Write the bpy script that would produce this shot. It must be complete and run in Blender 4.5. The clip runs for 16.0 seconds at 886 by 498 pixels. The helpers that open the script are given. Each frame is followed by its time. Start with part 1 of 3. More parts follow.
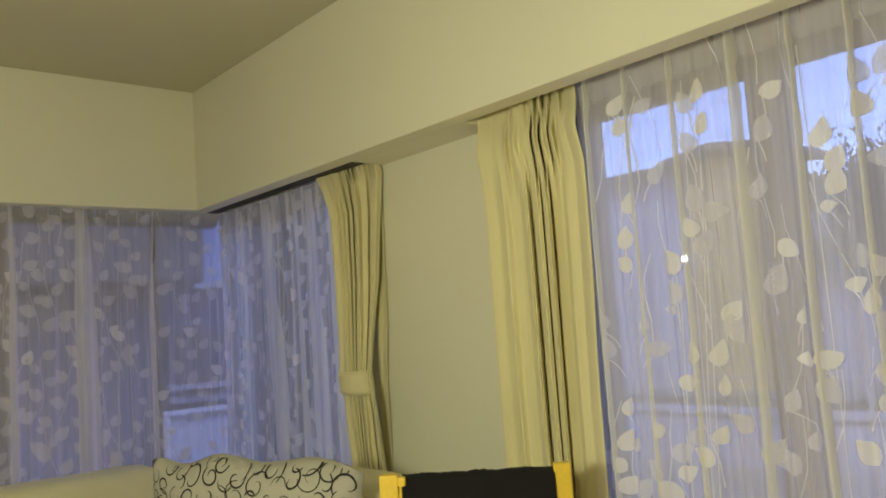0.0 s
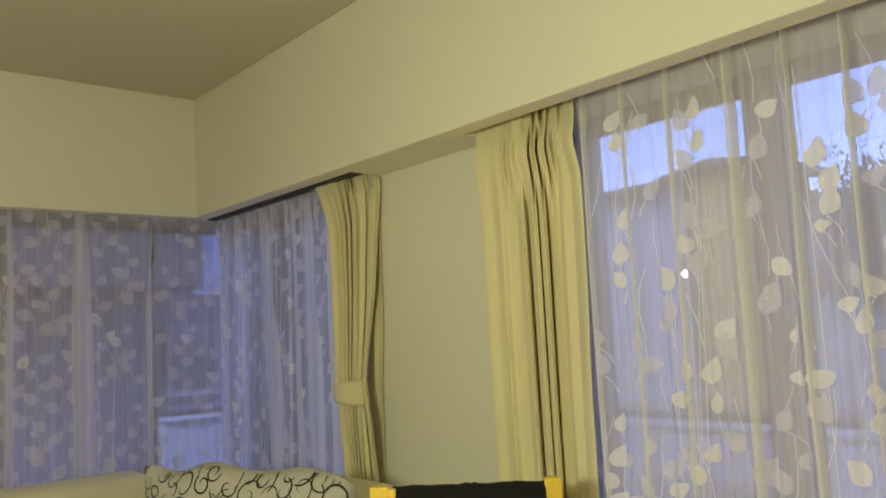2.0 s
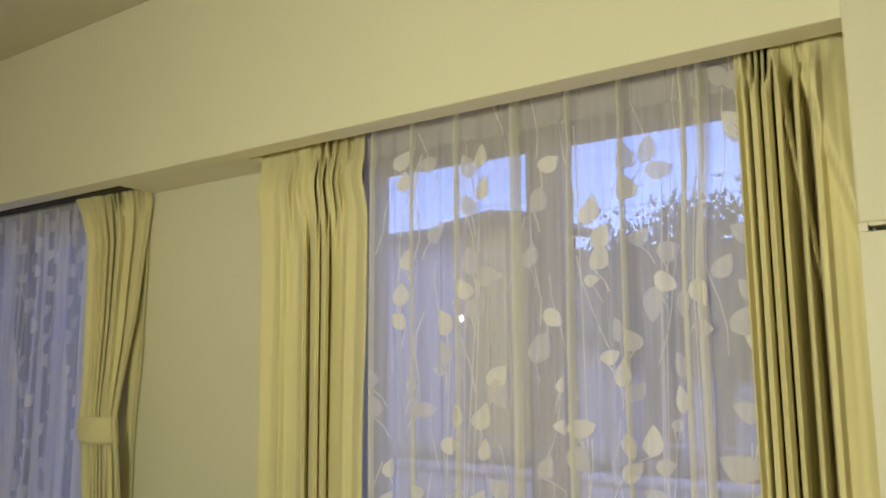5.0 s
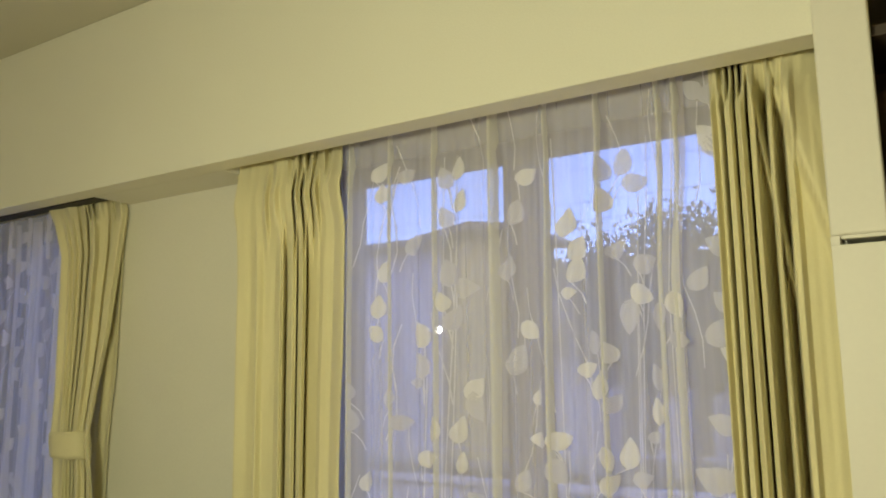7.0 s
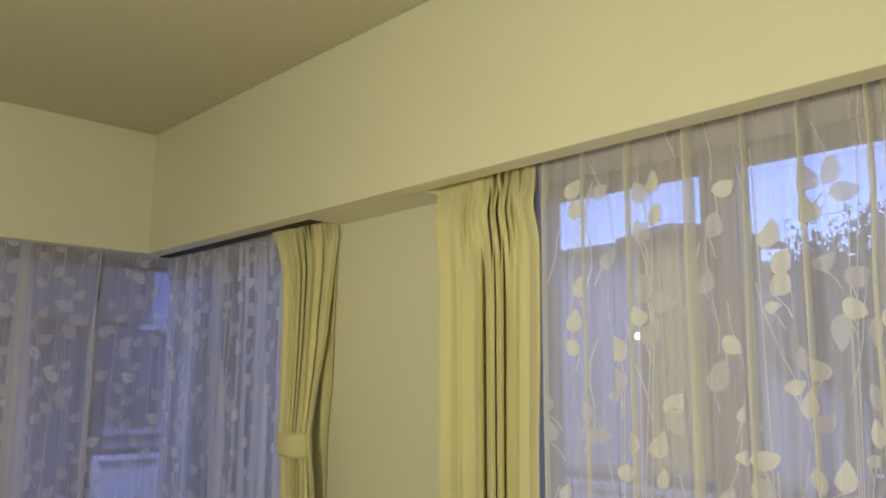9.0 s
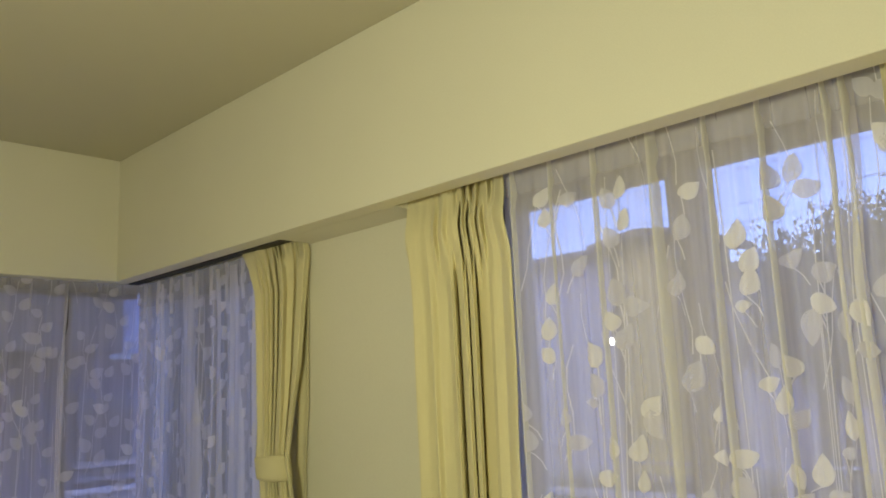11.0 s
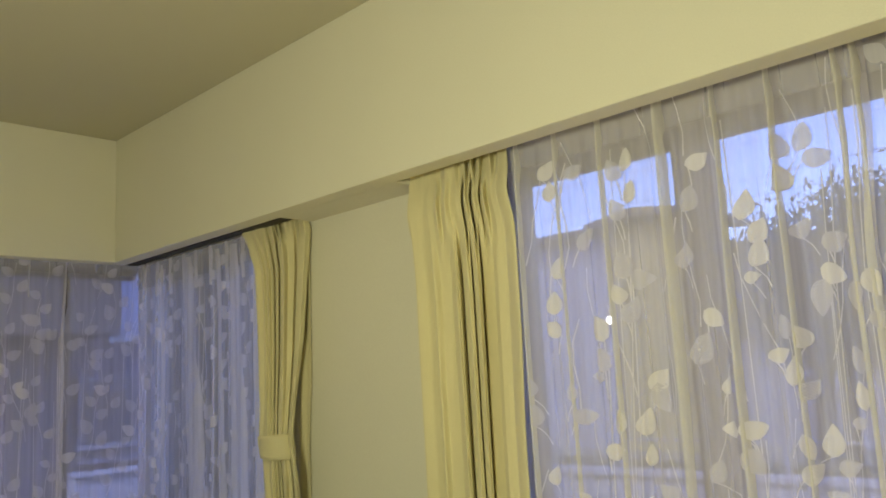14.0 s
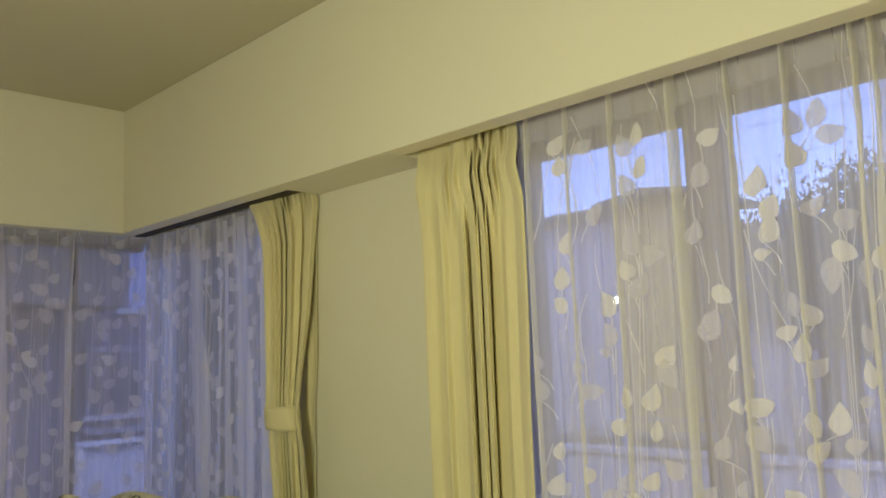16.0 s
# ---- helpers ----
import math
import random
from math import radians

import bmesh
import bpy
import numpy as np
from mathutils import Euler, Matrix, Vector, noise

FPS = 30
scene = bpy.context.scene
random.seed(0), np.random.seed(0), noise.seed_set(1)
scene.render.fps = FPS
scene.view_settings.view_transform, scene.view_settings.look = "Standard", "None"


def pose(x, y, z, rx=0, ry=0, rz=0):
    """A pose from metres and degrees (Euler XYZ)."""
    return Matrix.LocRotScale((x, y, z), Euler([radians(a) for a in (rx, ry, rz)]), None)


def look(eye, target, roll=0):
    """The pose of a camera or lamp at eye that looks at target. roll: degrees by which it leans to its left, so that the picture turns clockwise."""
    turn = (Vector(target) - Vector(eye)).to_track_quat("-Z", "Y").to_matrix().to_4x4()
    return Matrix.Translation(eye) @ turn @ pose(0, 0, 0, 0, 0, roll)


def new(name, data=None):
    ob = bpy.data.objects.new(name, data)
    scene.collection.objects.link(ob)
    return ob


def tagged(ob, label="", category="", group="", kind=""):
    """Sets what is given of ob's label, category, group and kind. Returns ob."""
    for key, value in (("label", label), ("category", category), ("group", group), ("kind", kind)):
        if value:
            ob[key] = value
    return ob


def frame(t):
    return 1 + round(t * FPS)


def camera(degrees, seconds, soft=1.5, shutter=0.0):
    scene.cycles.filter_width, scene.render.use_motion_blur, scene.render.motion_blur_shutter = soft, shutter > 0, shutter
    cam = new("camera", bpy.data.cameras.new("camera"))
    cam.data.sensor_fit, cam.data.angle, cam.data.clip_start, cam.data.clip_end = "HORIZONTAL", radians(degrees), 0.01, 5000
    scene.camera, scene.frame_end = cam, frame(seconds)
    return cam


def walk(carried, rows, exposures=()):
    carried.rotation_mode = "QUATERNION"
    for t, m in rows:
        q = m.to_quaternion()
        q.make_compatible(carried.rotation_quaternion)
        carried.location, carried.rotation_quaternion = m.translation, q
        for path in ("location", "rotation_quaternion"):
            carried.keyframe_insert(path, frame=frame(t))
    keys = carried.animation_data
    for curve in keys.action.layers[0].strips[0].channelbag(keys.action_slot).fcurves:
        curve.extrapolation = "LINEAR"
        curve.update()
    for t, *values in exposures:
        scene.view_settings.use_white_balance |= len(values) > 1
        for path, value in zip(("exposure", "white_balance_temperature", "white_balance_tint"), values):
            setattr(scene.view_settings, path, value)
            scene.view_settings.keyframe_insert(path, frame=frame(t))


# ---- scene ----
cam = camera(57.83, 16.0, soft=1.8, shutter=0.3)
PATH = [
    (0, 3.492, -1.528, 1.300, 49.35, 5.34, -3.89),
    (0.5, 3.491, -1.526, 1.299, 49.57, 5.62, -3.66),
    (1, 3.492, -1.526, 1.299, 49.79, 5.95, -3.35),
    (1.5, 3.497, -1.524, 1.302, 49.87, 6.18, -3.08),
    (2, 3.505, -1.519, 1.304, 49.40, 6.07, -2.88),
    (2.5, 3.502, -1.515, 1.301, 48.26, 5.83, -2.64),
    (3, 3.489, -1.503, 1.299, 46.67, 5.80, -2.05),
    (3.5, 3.466, -1.482, 1.307, 43.91, 6.12, -1.17),
    (4, 3.454, -1.469, 1.306, 40.94, 6.29, -0.66),
    (4.5, 3.458, -1.468, 1.308, 37.18, 7.27, -0.26),
    (5, 3.462, -1.461, 1.309, 33.89, 8.27, -0.41),
    (5.2, 3.463, -1.458, 1.310, 32.65, 8.55, -0.56),
    (5.6, 3.464, -1.453, 1.311, 30.62, 9.07, -0.71),
    (6, 3.463, -1.451, 1.310, 29.70, 9.24, -0.80),
    (6.4, 3.462, -1.451, 1.310, 29.91, 9.20, -0.82),
    (6.8, 3.462, -1.455, 1.311, 31.24, 9.08, -0.75),
    (7.3, 3.469, -1.465, 1.315, 34.50, 8.99, -0.51),
    (7.5, 3.472, -1.469, 1.317, 36.19, 8.96, -0.63),
    (8, 3.483, -1.485, 1.324, 40.29, 9.02, -0.05),
    (8.5, 3.493, -1.499, 1.328, 43.77, 9.18, 0.03),
    (8.7, 3.495, -1.501, 1.329, 44.83, 9.30, 0.25),
    (9.1, 3.501, -1.509, 1.331, 46.60, 9.49, 0.19),
    (9.5, 3.505, -1.513, 1.332, 47.02, 9.72, -0.24),
    (10, 3.507, -1.514, 1.333, 46.35, 10.01, -1.05),
    (10.4, 3.506, -1.511, 1.332, 45.43, 10.20, -1.72),
    (10.8, 3.501, -1.506, 1.330, 44.68, 10.32, -2.24),
    (11, 3.499, -1.504, 1.329, 44.27, 10.40, -2.59),
    (11.5, 3.489, -1.495, 1.325, 43.77, 10.46, -2.90),
    (12, 3.482, -1.491, 1.322, 43.50, 10.25, -3.16),
    (12.5, 3.479, -1.490, 1.324, 43.54, 9.78, -3.37),
    (13, 3.475, -1.496, 1.326, 43.75, 9.45, -3.45),
    (13.5, 3.471, -1.502, 1.323, 43.89, 9.23, -3.45),
    (14, 3.468, -1.503, 1.318, 44.04, 9.04, -3.17),
    (14.5, 3.461, -1.501, 1.314, 44.43, 8.45, -2.97),
    (15, 3.455, -1.503, 1.310, 44.54, 8.09, -2.58),
    (15.5, 3.456, -1.500, 1.307, 44.57, 7.76, -2.46),
    (16, 3.460, -1.498, 1.307, 44.62, 7.52, -2.27),
]
EXPOSURE = 1.0
walk(cam, [(t, pose(x, y, z) @ pose(0, 0, 0, 0, 0, yaw) @ pose(0, 0, 0, 90 + pitch) @ pose(0, 0, 0, 0, 0, roll)) for t, x, y, z, yaw, pitch, roll in PATH], [(0.0, EXPOSURE), (16.0, EXPOSURE)])

SKY_STRENGTH, SKY_TINT = 0.125, (1.60, 1.36, 2.25, 1)
LAMP_W, LAMP_RGB, LAMP_AT = 40.5, (1.0, 1.0, 0.66), (2.95, -2.05, 1.42)
ZC, ZB = 2.45, 1.894          # ceiling, underside of the dropped beam
LIP = 0.072                   # thickness of the beam's front board
WN, WW = 0.21, -0.21          # inner planes of the two window walls
GN, GW = 0.36, -0.36          # glass planes

# ---- light ----
world = bpy.data.worlds.new("dusk")
scene.world = world
world.use_nodes = True
wn = world.node_tree.nodes
sky = wn.new("ShaderNodeTexSky")
sky.sky_type = "NISHITA"
sky.sun_disc = False
sky.sun_elevation = radians(14)
sky.sun_rotation = radians(200)
sky.air_density, sky.dust_density, sky.ozone_density = 1.0, 0.4, 3.0
tint = wn.new("ShaderNodeMix")
tint.data_type, tint.blend_type = "RGBA", "MULTIPLY"
tint.inputs[0].default_value = 1.0
tint.inputs[7].default_value = SKY_TINT
world.node_tree.links.new(sky.outputs[0], tint.inputs[6])
world.node_tree.links.new(tint.outputs[2], wn["Background"].inputs[0])
wn["Background"].inputs[1].default_value = SKY_STRENGTH

sun = new("sun", bpy.data.lights.new("sun", "SUN"))
sun.data.energy, sun.data.angle, sun.data.color = 1.7, radians(25), (0.62, 0.66, 1.0)
sun.matrix_world = look((0, 0, 0), (-0.5, 0.7, -0.9))

lamp = new("room_lamp", bpy.data.lights.new("room_lamp", "POINT"))
lamp.data.energy, lamp.data.shadow_soft_size, lamp.data.color = LAMP_W, 0.13, LAMP_RGB
lamp.location = LAMP_AT


# ---- materials ----
def material(name, rgb, rough=0.8, grain=200.0, depth=0.15, vary=0.06, blot=3.0, metal=0.0, stretch=(1, 1, 1), sheen=0.0, distance=0.002):
    m = bpy.data.materials.new(name)
    m.use_nodes = True
    n, l = m.node_tree.nodes, m.node_tree.links
    b = n["Principled BSDF"]
    b.inputs["Roughness"].default_value, b.inputs["Metallic"].default_value = rough, metal
    b.inputs["Sheen Weight"].default_value = sheen
    co = n.new("ShaderNodeTexCoord")
    mp = n.new("ShaderNodeMapping")
    mp.inputs["Scale"].default_value = stretch
    l.new(co.outputs["Object"], mp.inputs["Vector"])
    fine, wide = n.new("ShaderNodeTexNoise"), n.new("ShaderNodeTexNoise")
    fine.inputs["Scale"].default_value, wide.inputs["Scale"].default_value = grain, blot
    fine.inputs["Detail"].default_value, wide.inputs["Detail"].default_value = 4, 3
    l.new(mp.outputs[0], fine.inputs["Vector"])
    l.new(co.outputs["Object"], wide.inputs["Vector"])
    add = n.new("ShaderNodeMath")
    add.operation = "ADD"
    l.new(fine.outputs[0], add.inputs[0])
    l.new(wide.outputs[0], add.inputs[1])
    ramp = n.new("ShaderNodeValToRGB")
    ramp.color_ramp.elements[0].position, ramp.color_ramp.elements[1].position = 0.3, 0.7
    half = n.new("ShaderNodeMath")
    half.operation, half.inputs[1].default_value = "MULTIPLY", 0.5
    l.new(add.outputs[0], half.inputs[0])
    l.new(half.outputs[0], ramp.inputs[0])
    ramp.color_ramp.elements[0].color = (*[c * (1 - vary) for c in rgb], 1)
    ramp.color_ramp.elements[1].color = (*[min(1, c * (1 + vary)) for c in rgb], 1)
    l.new(ramp.outputs[0], b.inputs["Base Color"])
    if depth:
        bump = n.new("ShaderNodeBump")
        bump.inputs["Strength"].default_value, bump.inputs["Distance"].default_value = depth, distance
        l.new(fine.outputs[0], bump.inputs["Height"])
        l.new(bump.outputs[0], b.inputs["Normal"])
    return m


def cloth(name, rgb, clear, through_rgb, streak=0.0, share=0.36):
    """Thin cloth: part holes, part thread that both reflects and lets light through."""
    m = bpy.data.materials.new(name)
    m.use_nodes = True
    n, l = m.node_tree.nodes, m.node_tree.links
    n.remove(n["Principled BSDF"])
    hole, front, back = n.new("ShaderNodeBsdfTransparent"), n.new("ShaderNodeBsdfDiffuse"), n.new("ShaderNodeBsdfTranslucent")
    front.inputs[0].default_value, back.inputs[0].default_value = (*rgb, 1), (*through_rgb, 1)
    thread, mix = n.new("ShaderNodeMixShader"), n.new("ShaderNodeMixShader")
    thread.inputs[0].default_value = share
    l.new(front.outputs[0], thread.inputs[1])
    l.new(back.outputs[0], thread.inputs[2])
    co, mp = n.new("ShaderNodeTexCoord"), n.new("ShaderNodeMapping")
    mp.inputs["Scale"].default_value = (1, 1, 0.02)
    l.new(co.outputs["Object"], mp.inputs["Vector"])
    weave = n.new("ShaderNodeTexNoise")
    weave.inputs["Scale"].default_value, weave.inputs["Detail"].default_value = 40, 6
    l.new(mp.outputs[0], weave.inputs["Vector"])
    span = n.new("ShaderNodeMapRange")
    span.inputs[1].default_value, span.inputs[2].default_value = 0.3, 0.7
    span.inputs[3].default_value, span.inputs[4].default_value = clear + streak, max(0.0, clear - streak)
    l.new(weave.outputs[0], span.inputs[0])
    l.new(span.outputs[0], mix.inputs[0])
    l.new(thread.outputs[0], mix.inputs[1])
    l.new(hole.outputs[0], mix.inputs[2])
    l.new(mix.outputs[0], n["Material Output"].inputs[0])
    return m


def glass_mat():
    m = bpy.data.materials.new("window_glass")
    m.use_nodes = True
    n, l = m.node_tree.nodes, m.node_tree.links
    n.remove(n["Principled BSDF"])
    clear, gloss, mix, fres = n.new("ShaderNodeBsdfTransparent"), n.new("ShaderNodeBsdfGlossy"), n.new("ShaderNodeMixShader"), n.new("ShaderNodeFresnel")
    clear.inputs[0].default_value = (0.93, 0.95, 0.96, 1)
    gloss.inputs["Roughness"].default_value = 0.02
    fres.inputs[0].default_value = 1.45
    l.new(fres.outputs[0], mix.inputs[0])
    l.new(clear.outputs[0], mix.inputs[1])
    l.new(gloss.outputs[0], mix.inputs[2])
    l.new(mix.outputs[0], n["Material Output"].inputs[0])
    return m


def glow(name, rgb, strength):
    m = bpy.data.materials.new(name)
    m.use_nodes = True
    b = m.node_tree.nodes["Principled BSDF"]
    b.inputs["Base Color"].default_value = (*rgb, 1)
    b.inputs["Emission Color"].default_value, b.inputs["Emission Strength"].default_value = (*rgb, 1), strength
    return m


PAPER = material("wallpaper", (0.775, 0.752, 0.64), 0.85, 260, 0.35, 0.04, 1.5)
BACKWALL = material("unseen_wall_dark", (0.30, 0.26, 0.19), 0.85, 200, 0.2, 0.05, 1.5)
# Ceiling colour darkened to offset the low lamp's light on it.
CEIL = material("dimmed_ceiling_paper", (0.57, 0.545, 0.43), 0.9, 220, 0.25, 0.03, 1.2)
WOOD_FLOOR = material("bounce_floor_wood", (0.56, 0.43, 0.28), 0.45, 30, 0.1, 0.25, 2, stretch=(1, 8, 1))
FRAME = material("window_frame_metal", (0.16, 0.13, 0.12), 0.45, 150, 0.05, 0.08, 4, metal=0.3)
POST = material("post_paint", (0.24, 0.24, 0.31), 0.6, 120, 0.05, 0.06)
REVEAL = material("reveal_paint", (0.72, 0.70, 0.70), 0.7, 180, 0.1, 0.04)
DRAPE = material("drape_cloth", (0.75, 0.685, 0.425), 0.9, 700, 0.35, 0.05, 5, sheen=0.2, stretch=(1, 1, 0.35), distance=0.001)
SLOT_BLACK = material("slot_black", (0.02, 0.018, 0.018), 0.6, 120, 0.05, 0.1)
RAIL = material("rail_metal", (0.55, 0.52, 0.48), 0.4, 120, 0.05, 0.05, metal=0.5)
SHEER = cloth("sheer_cloth", (0.95, 0.90, 0.91), 0.39, (0.97, 0.94, 0.98), 0.07, 0.40)
# Same sheer thinned for the side windows, where less lamp light falls.
DIMMED_SHEER = cloth("dimmed_side_sheer", (0.88, 0.86, 0.92), 0.50, (0.95, 0.93, 0.99), 0.06, 0.50)
PLEAT = cloth("pleat_cloth", (0.92, 0.90, 0.80), 0.16, (0.90, 0.87, 0.90), 0.10, 0.36)
LEAF = cloth("leaf_weave", (0.95, 0.92, 0.93), 0.05, (0.92, 0.90, 0.95), 0.03, 0.30)
LEAF_FAINT = cloth("faint_leaf_weave", (0.86, 0.84, 0.92), 0.34, (0.92, 0.90, 0.97), 0.05, 0.45)
LEAF_PALE = cloth("pale_leaf_weave", (0.89, 0.87, 0.92), 0.20, (0.92, 0.88, 0.93), 0.05, 0.38)
LAYER = cloth("doubled_sheer", (0.88, 0.86, 0.92), 0.30, (0.97, 0.95, 0.99), 0.10, 0.58)
HEADER = cloth("header_tape", (0.86, 0.82, 0.82), 0.74, (0.82, 0.79, 0.82), 0.05, 0.42)
GLASS = glass_mat()
SOFA = material("sofa_cloth", (0.74, 0.68, 0.44), 0.9, 500, 0.4, 0.05, 6, sheen=0.2)
CUSHION = material("cushion_cloth", (0.52, 0.50, 0.455), 0.9, 500, 0.3, 0.05, 8)
INK = material("scroll_print", (0.035, 0.032, 0.03), 0.9, 400, 0.2, 0.2, 8)
YELLOW = material("yellow_paint", (0.86, 0.60, 0.07), 0.4, 90, 0.08, 0.06, 5)
BLACK = material("black_knit", (0.005, 0.005, 0.006), 0.95, 600, 0.5, 0.3, 9)
CABINET = material("cabinet_white", (0.71, 0.68, 0.60), 0.5, 120, 0.04, 0.02, 1.2)
DARKWOOD = material("shelf_dark", (0.06, 0.04, 0.028), 0.6, 60, 0.1, 0.25, 4, stretch=(1, 1, 8))
BASKET = material("basket_weave", (0.14, 0.085, 0.05), 0.8, 160, 0.8, 0.5, 20)
OCHRE = material("ochre_card", (0.70, 0.50, 0.05), 0.6, 80, 0.05, 0.08)
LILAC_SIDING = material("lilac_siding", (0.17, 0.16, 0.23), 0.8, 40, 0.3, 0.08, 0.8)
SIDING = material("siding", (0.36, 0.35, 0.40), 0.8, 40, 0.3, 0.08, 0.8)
PALE_SIDING = material("pale_siding", (0.66, 0.66, 0.74), 0.8, 40, 0.3, 0.05, 0.8)
PLASTER = material("garden_plaster", (0.44, 0.44, 0.52), 0.85, 40, 0.3, 0.08, 0.8)
ROOF = material("roof_slate", (0.10, 0.09, 0.10), 0.7, 25, 0.4, 0.2, 1)
TAN = material("tan_render", (0.52, 0.39, 0.13), 0.8, 30, 0.3, 0.08, 1)
WHITE_TRIM = material("white_trim", (0.75, 0.75, 0.78), 0.5, 60, 0.05, 0.03)
DARKGLASS = material("dark_pane", (0.10, 0.11, 0.15), 0.08, 5, 0.0, 0.05)
GRASS = material("ground_cover", (0.20, 0.20, 0.19), 0.9, 20, 0.5, 0.3, 0.5)
# Pane colour carries the bright sky that the glass would reflect.
SKY_PANE = material("painted_sky_pane", (0.52, 0.56, 0.80), 0.5, 60, 0.05, 0.05)
ROAD = material("asphalt", (0.055, 0.055, 0.06), 0.85, 60, 0.4, 0.2, 0.4)
CONCRETE = material("concrete", (0.58, 0.57, 0.58), 0.85, 30, 0.4, 0.12, 0.9)
BARK = material("bark", (0.08, 0.06, 0.05), 0.9, 25, 0.8, 0.3, 3, stretch=(1, 1, 0.2))
FOLIAGE = material("foliage", (0.05, 0.06, 0.045), 0.7, 40, 0.2, 0.3, 2)


# ---- building helpers ----
def part(name, bm, mat, parent=None, label="", smooth=False):
    me = bpy.data.meshes.new(name)
    bm.normal_update()
    bm.to_mesh(me)
    bm.free()
    me.materials.append(mat)
    if smooth:
        me.polygons.foreach_set("use_smooth", [True] * len(me.polygons))
    ob = new(name, me)
    if parent is not None:
        ob.parent = parent
    if label:
        ob["label"] = label
    return ob


def thing(name, label, category, group="", kind="", at=(0, 0, 0)):
    ob = new(name)
    ob.empty_display_size = 0.1
    ob.location = at
    return tagged(ob, label, category, group, kind)


def block(bm, x0, x1, y0, y1, z0, z1, bevel=0.0):
    made = bmesh.ops.create_cube(bm, size=1.0, matrix=Matrix.Translation(((x0 + x1) / 2, (y0 + y1) / 2, (z0 + z1) / 2)) @ Matrix.Diagonal((x1 - x0, y1 - y0, z1 - z0, 1)))
    if bevel:
        edges = list({e for v in made["verts"] for e in v.link_edges})
        bmesh.ops.bevel(bm, geom=edges, offset=bevel, segments=2, profile=0.5, affect="EDGES")
    return bm


def boxes(*rows, bevel=0.0):
    bm = bmesh.new()
    for r in rows:
        block(bm, *r, bevel=bevel)
    return bm


def sheet(f, nu, nv):
    """A grid of nu by nv cells through the places f(u, v)."""
    bm = bmesh.new()
    vs = [[bm.verts.new(f(i / nu, j / nv)) for j in range(nv + 1)] for i in range(nu + 1)]
    for i in range(nu):
        for j in range(nv):
            bm.faces.new((vs[i][j], vs[i][j + 1], vs[i + 1][j + 1], vs[i + 1][j]))
    return bm


def tube(bm, pts, radii, sides=8):
    rings = []
    for k, p in enumerate(pts):
        a = Vector(pts[min(k + 1, len(pts) - 1)]) - Vector(pts[max(k - 1, 0)])
        q = a.to_track_quat("Z", "Y")
        rings.append([bm.verts.new(Vector(p) + q @ Vector((radii[k] * math.cos(2 * math.pi * s / sides), radii[k] * math.sin(2 * math.pi * s / sides), 0))) for s in range(sides)])
    for a, b in zip(rings, rings[1:]):
        for s in range(sides):
            bm.faces.new((a[s], a[(s + 1) % sides], b[(s + 1) % sides], b[s]))
    bm.faces.new(rings[0][::-1])
    bm.faces.new(rings[-1])
    return bm


def lerp(a, b, t):
    return a + (b - a) * t


def knots(x, *pairs):
    """A smooth line through (x, value) pairs."""
    for (x0, v0), (x1, v1) in zip(pairs, pairs[1:]):
        if x <= x1:
            s = min(1, max(0, (x - x0) / (x1 - x0)))
            return lerp(v0, v1, s * s * (3 - 2 * s))
    return pairs[-1][1]


def course(x, *pairs):
    """A straight-lined course through (x, value) pairs."""
    return float(np.interp(x, [p[0] for p in pairs], [p[1] for p in pairs]))


# ---- structure ----
def setting(name, bm, mat, label, category):
    return tagged(part(name, bm, mat), label, category, kind="structure")


XE, YS = 6.6, -6.0
# Floor stays out of view; its colour is lightened to reflect lamp light upwards.
setting("floor", boxes((-0.6, XE, YS, 0.6, -0.1, 0.0)), WOOD_FLOOR, "unseen brown floor boards, toned light to bounce lamp light", "floor")
setting("ceiling", boxes((-0.6, XE + 0.2, YS - 0.2, 0.6, ZC, ZC + 0.2)), CEIL, "cream papered ceiling, plain and slightly textured, colour darkened against the lamp", "ceiling")
# north wall with the corner window and the tall window
NX0, NX1, MX0, MX1, SILL, HEAD = -0.30, 1.10, 1.965, 3.16, 0.60, 1.916
setting("wall_north", boxes((NX1, MX0, WN, 0.47, 0, ZC), (MX1, XE, WN, 0.47, 0, ZC), (WW + 0.001, NX1, WN, 0.47, HEAD, ZC), (MX0, MX1, WN, 0.47, HEAD, ZC),
                            (WW + 0.001, NX1, WN, 0.47, 0, SILL), (MX0, MX1, WN, 0.47, 0, 0.06)), PAPER, "cream wallpapered wall between the two windows", "wall")
WY0, WY1 = -2.2, 0.30
setting("corner_post", boxes((-0.42, -0.301, 0.301, 0.42, SILL + 0.001, HEAD - 0.001)), POST, "grey metal post where the two windows meet", "post")
setting("wall_west", boxes((-0.47, WW, YS, WY0, 0, ZC), (-0.47, WW, WY0, 0.47, HEAD, ZC), (-0.47, WW, WY0, 0.47, 0, SILL)), PAPER,
        "cream wallpapered wall with a wide window", "wall")
# Closing walls out of view; their dark tone holds down the fill light.
setting("wall_east", boxes((XE, XE + 0.2, YS - 0.2, 0.47, 0, ZC)), BACKWALL, "unseen tan closing wall, toned dark to cut bounced light", "wall")
setting("wall_south", boxes((-0.47, XE, YS - 0.2, YS, 0, ZC)), BACKWALL, "unseen tan closing wall, toned dark to cut bounced light", "wall")
# dropped beam: front boards, fill above the curtain slots, solid soffit between the windows
SLOT = ZB + 0.10
BX0, BX1 = 1.165, 1.765
bm = bmesh.new()
block(bm, 0.0, 3.306, 0.0, LIP, ZB, ZC, 0.003)
setting("beam_north", bm, PAPER, "cream papered dropped beam above the windows", "beam")
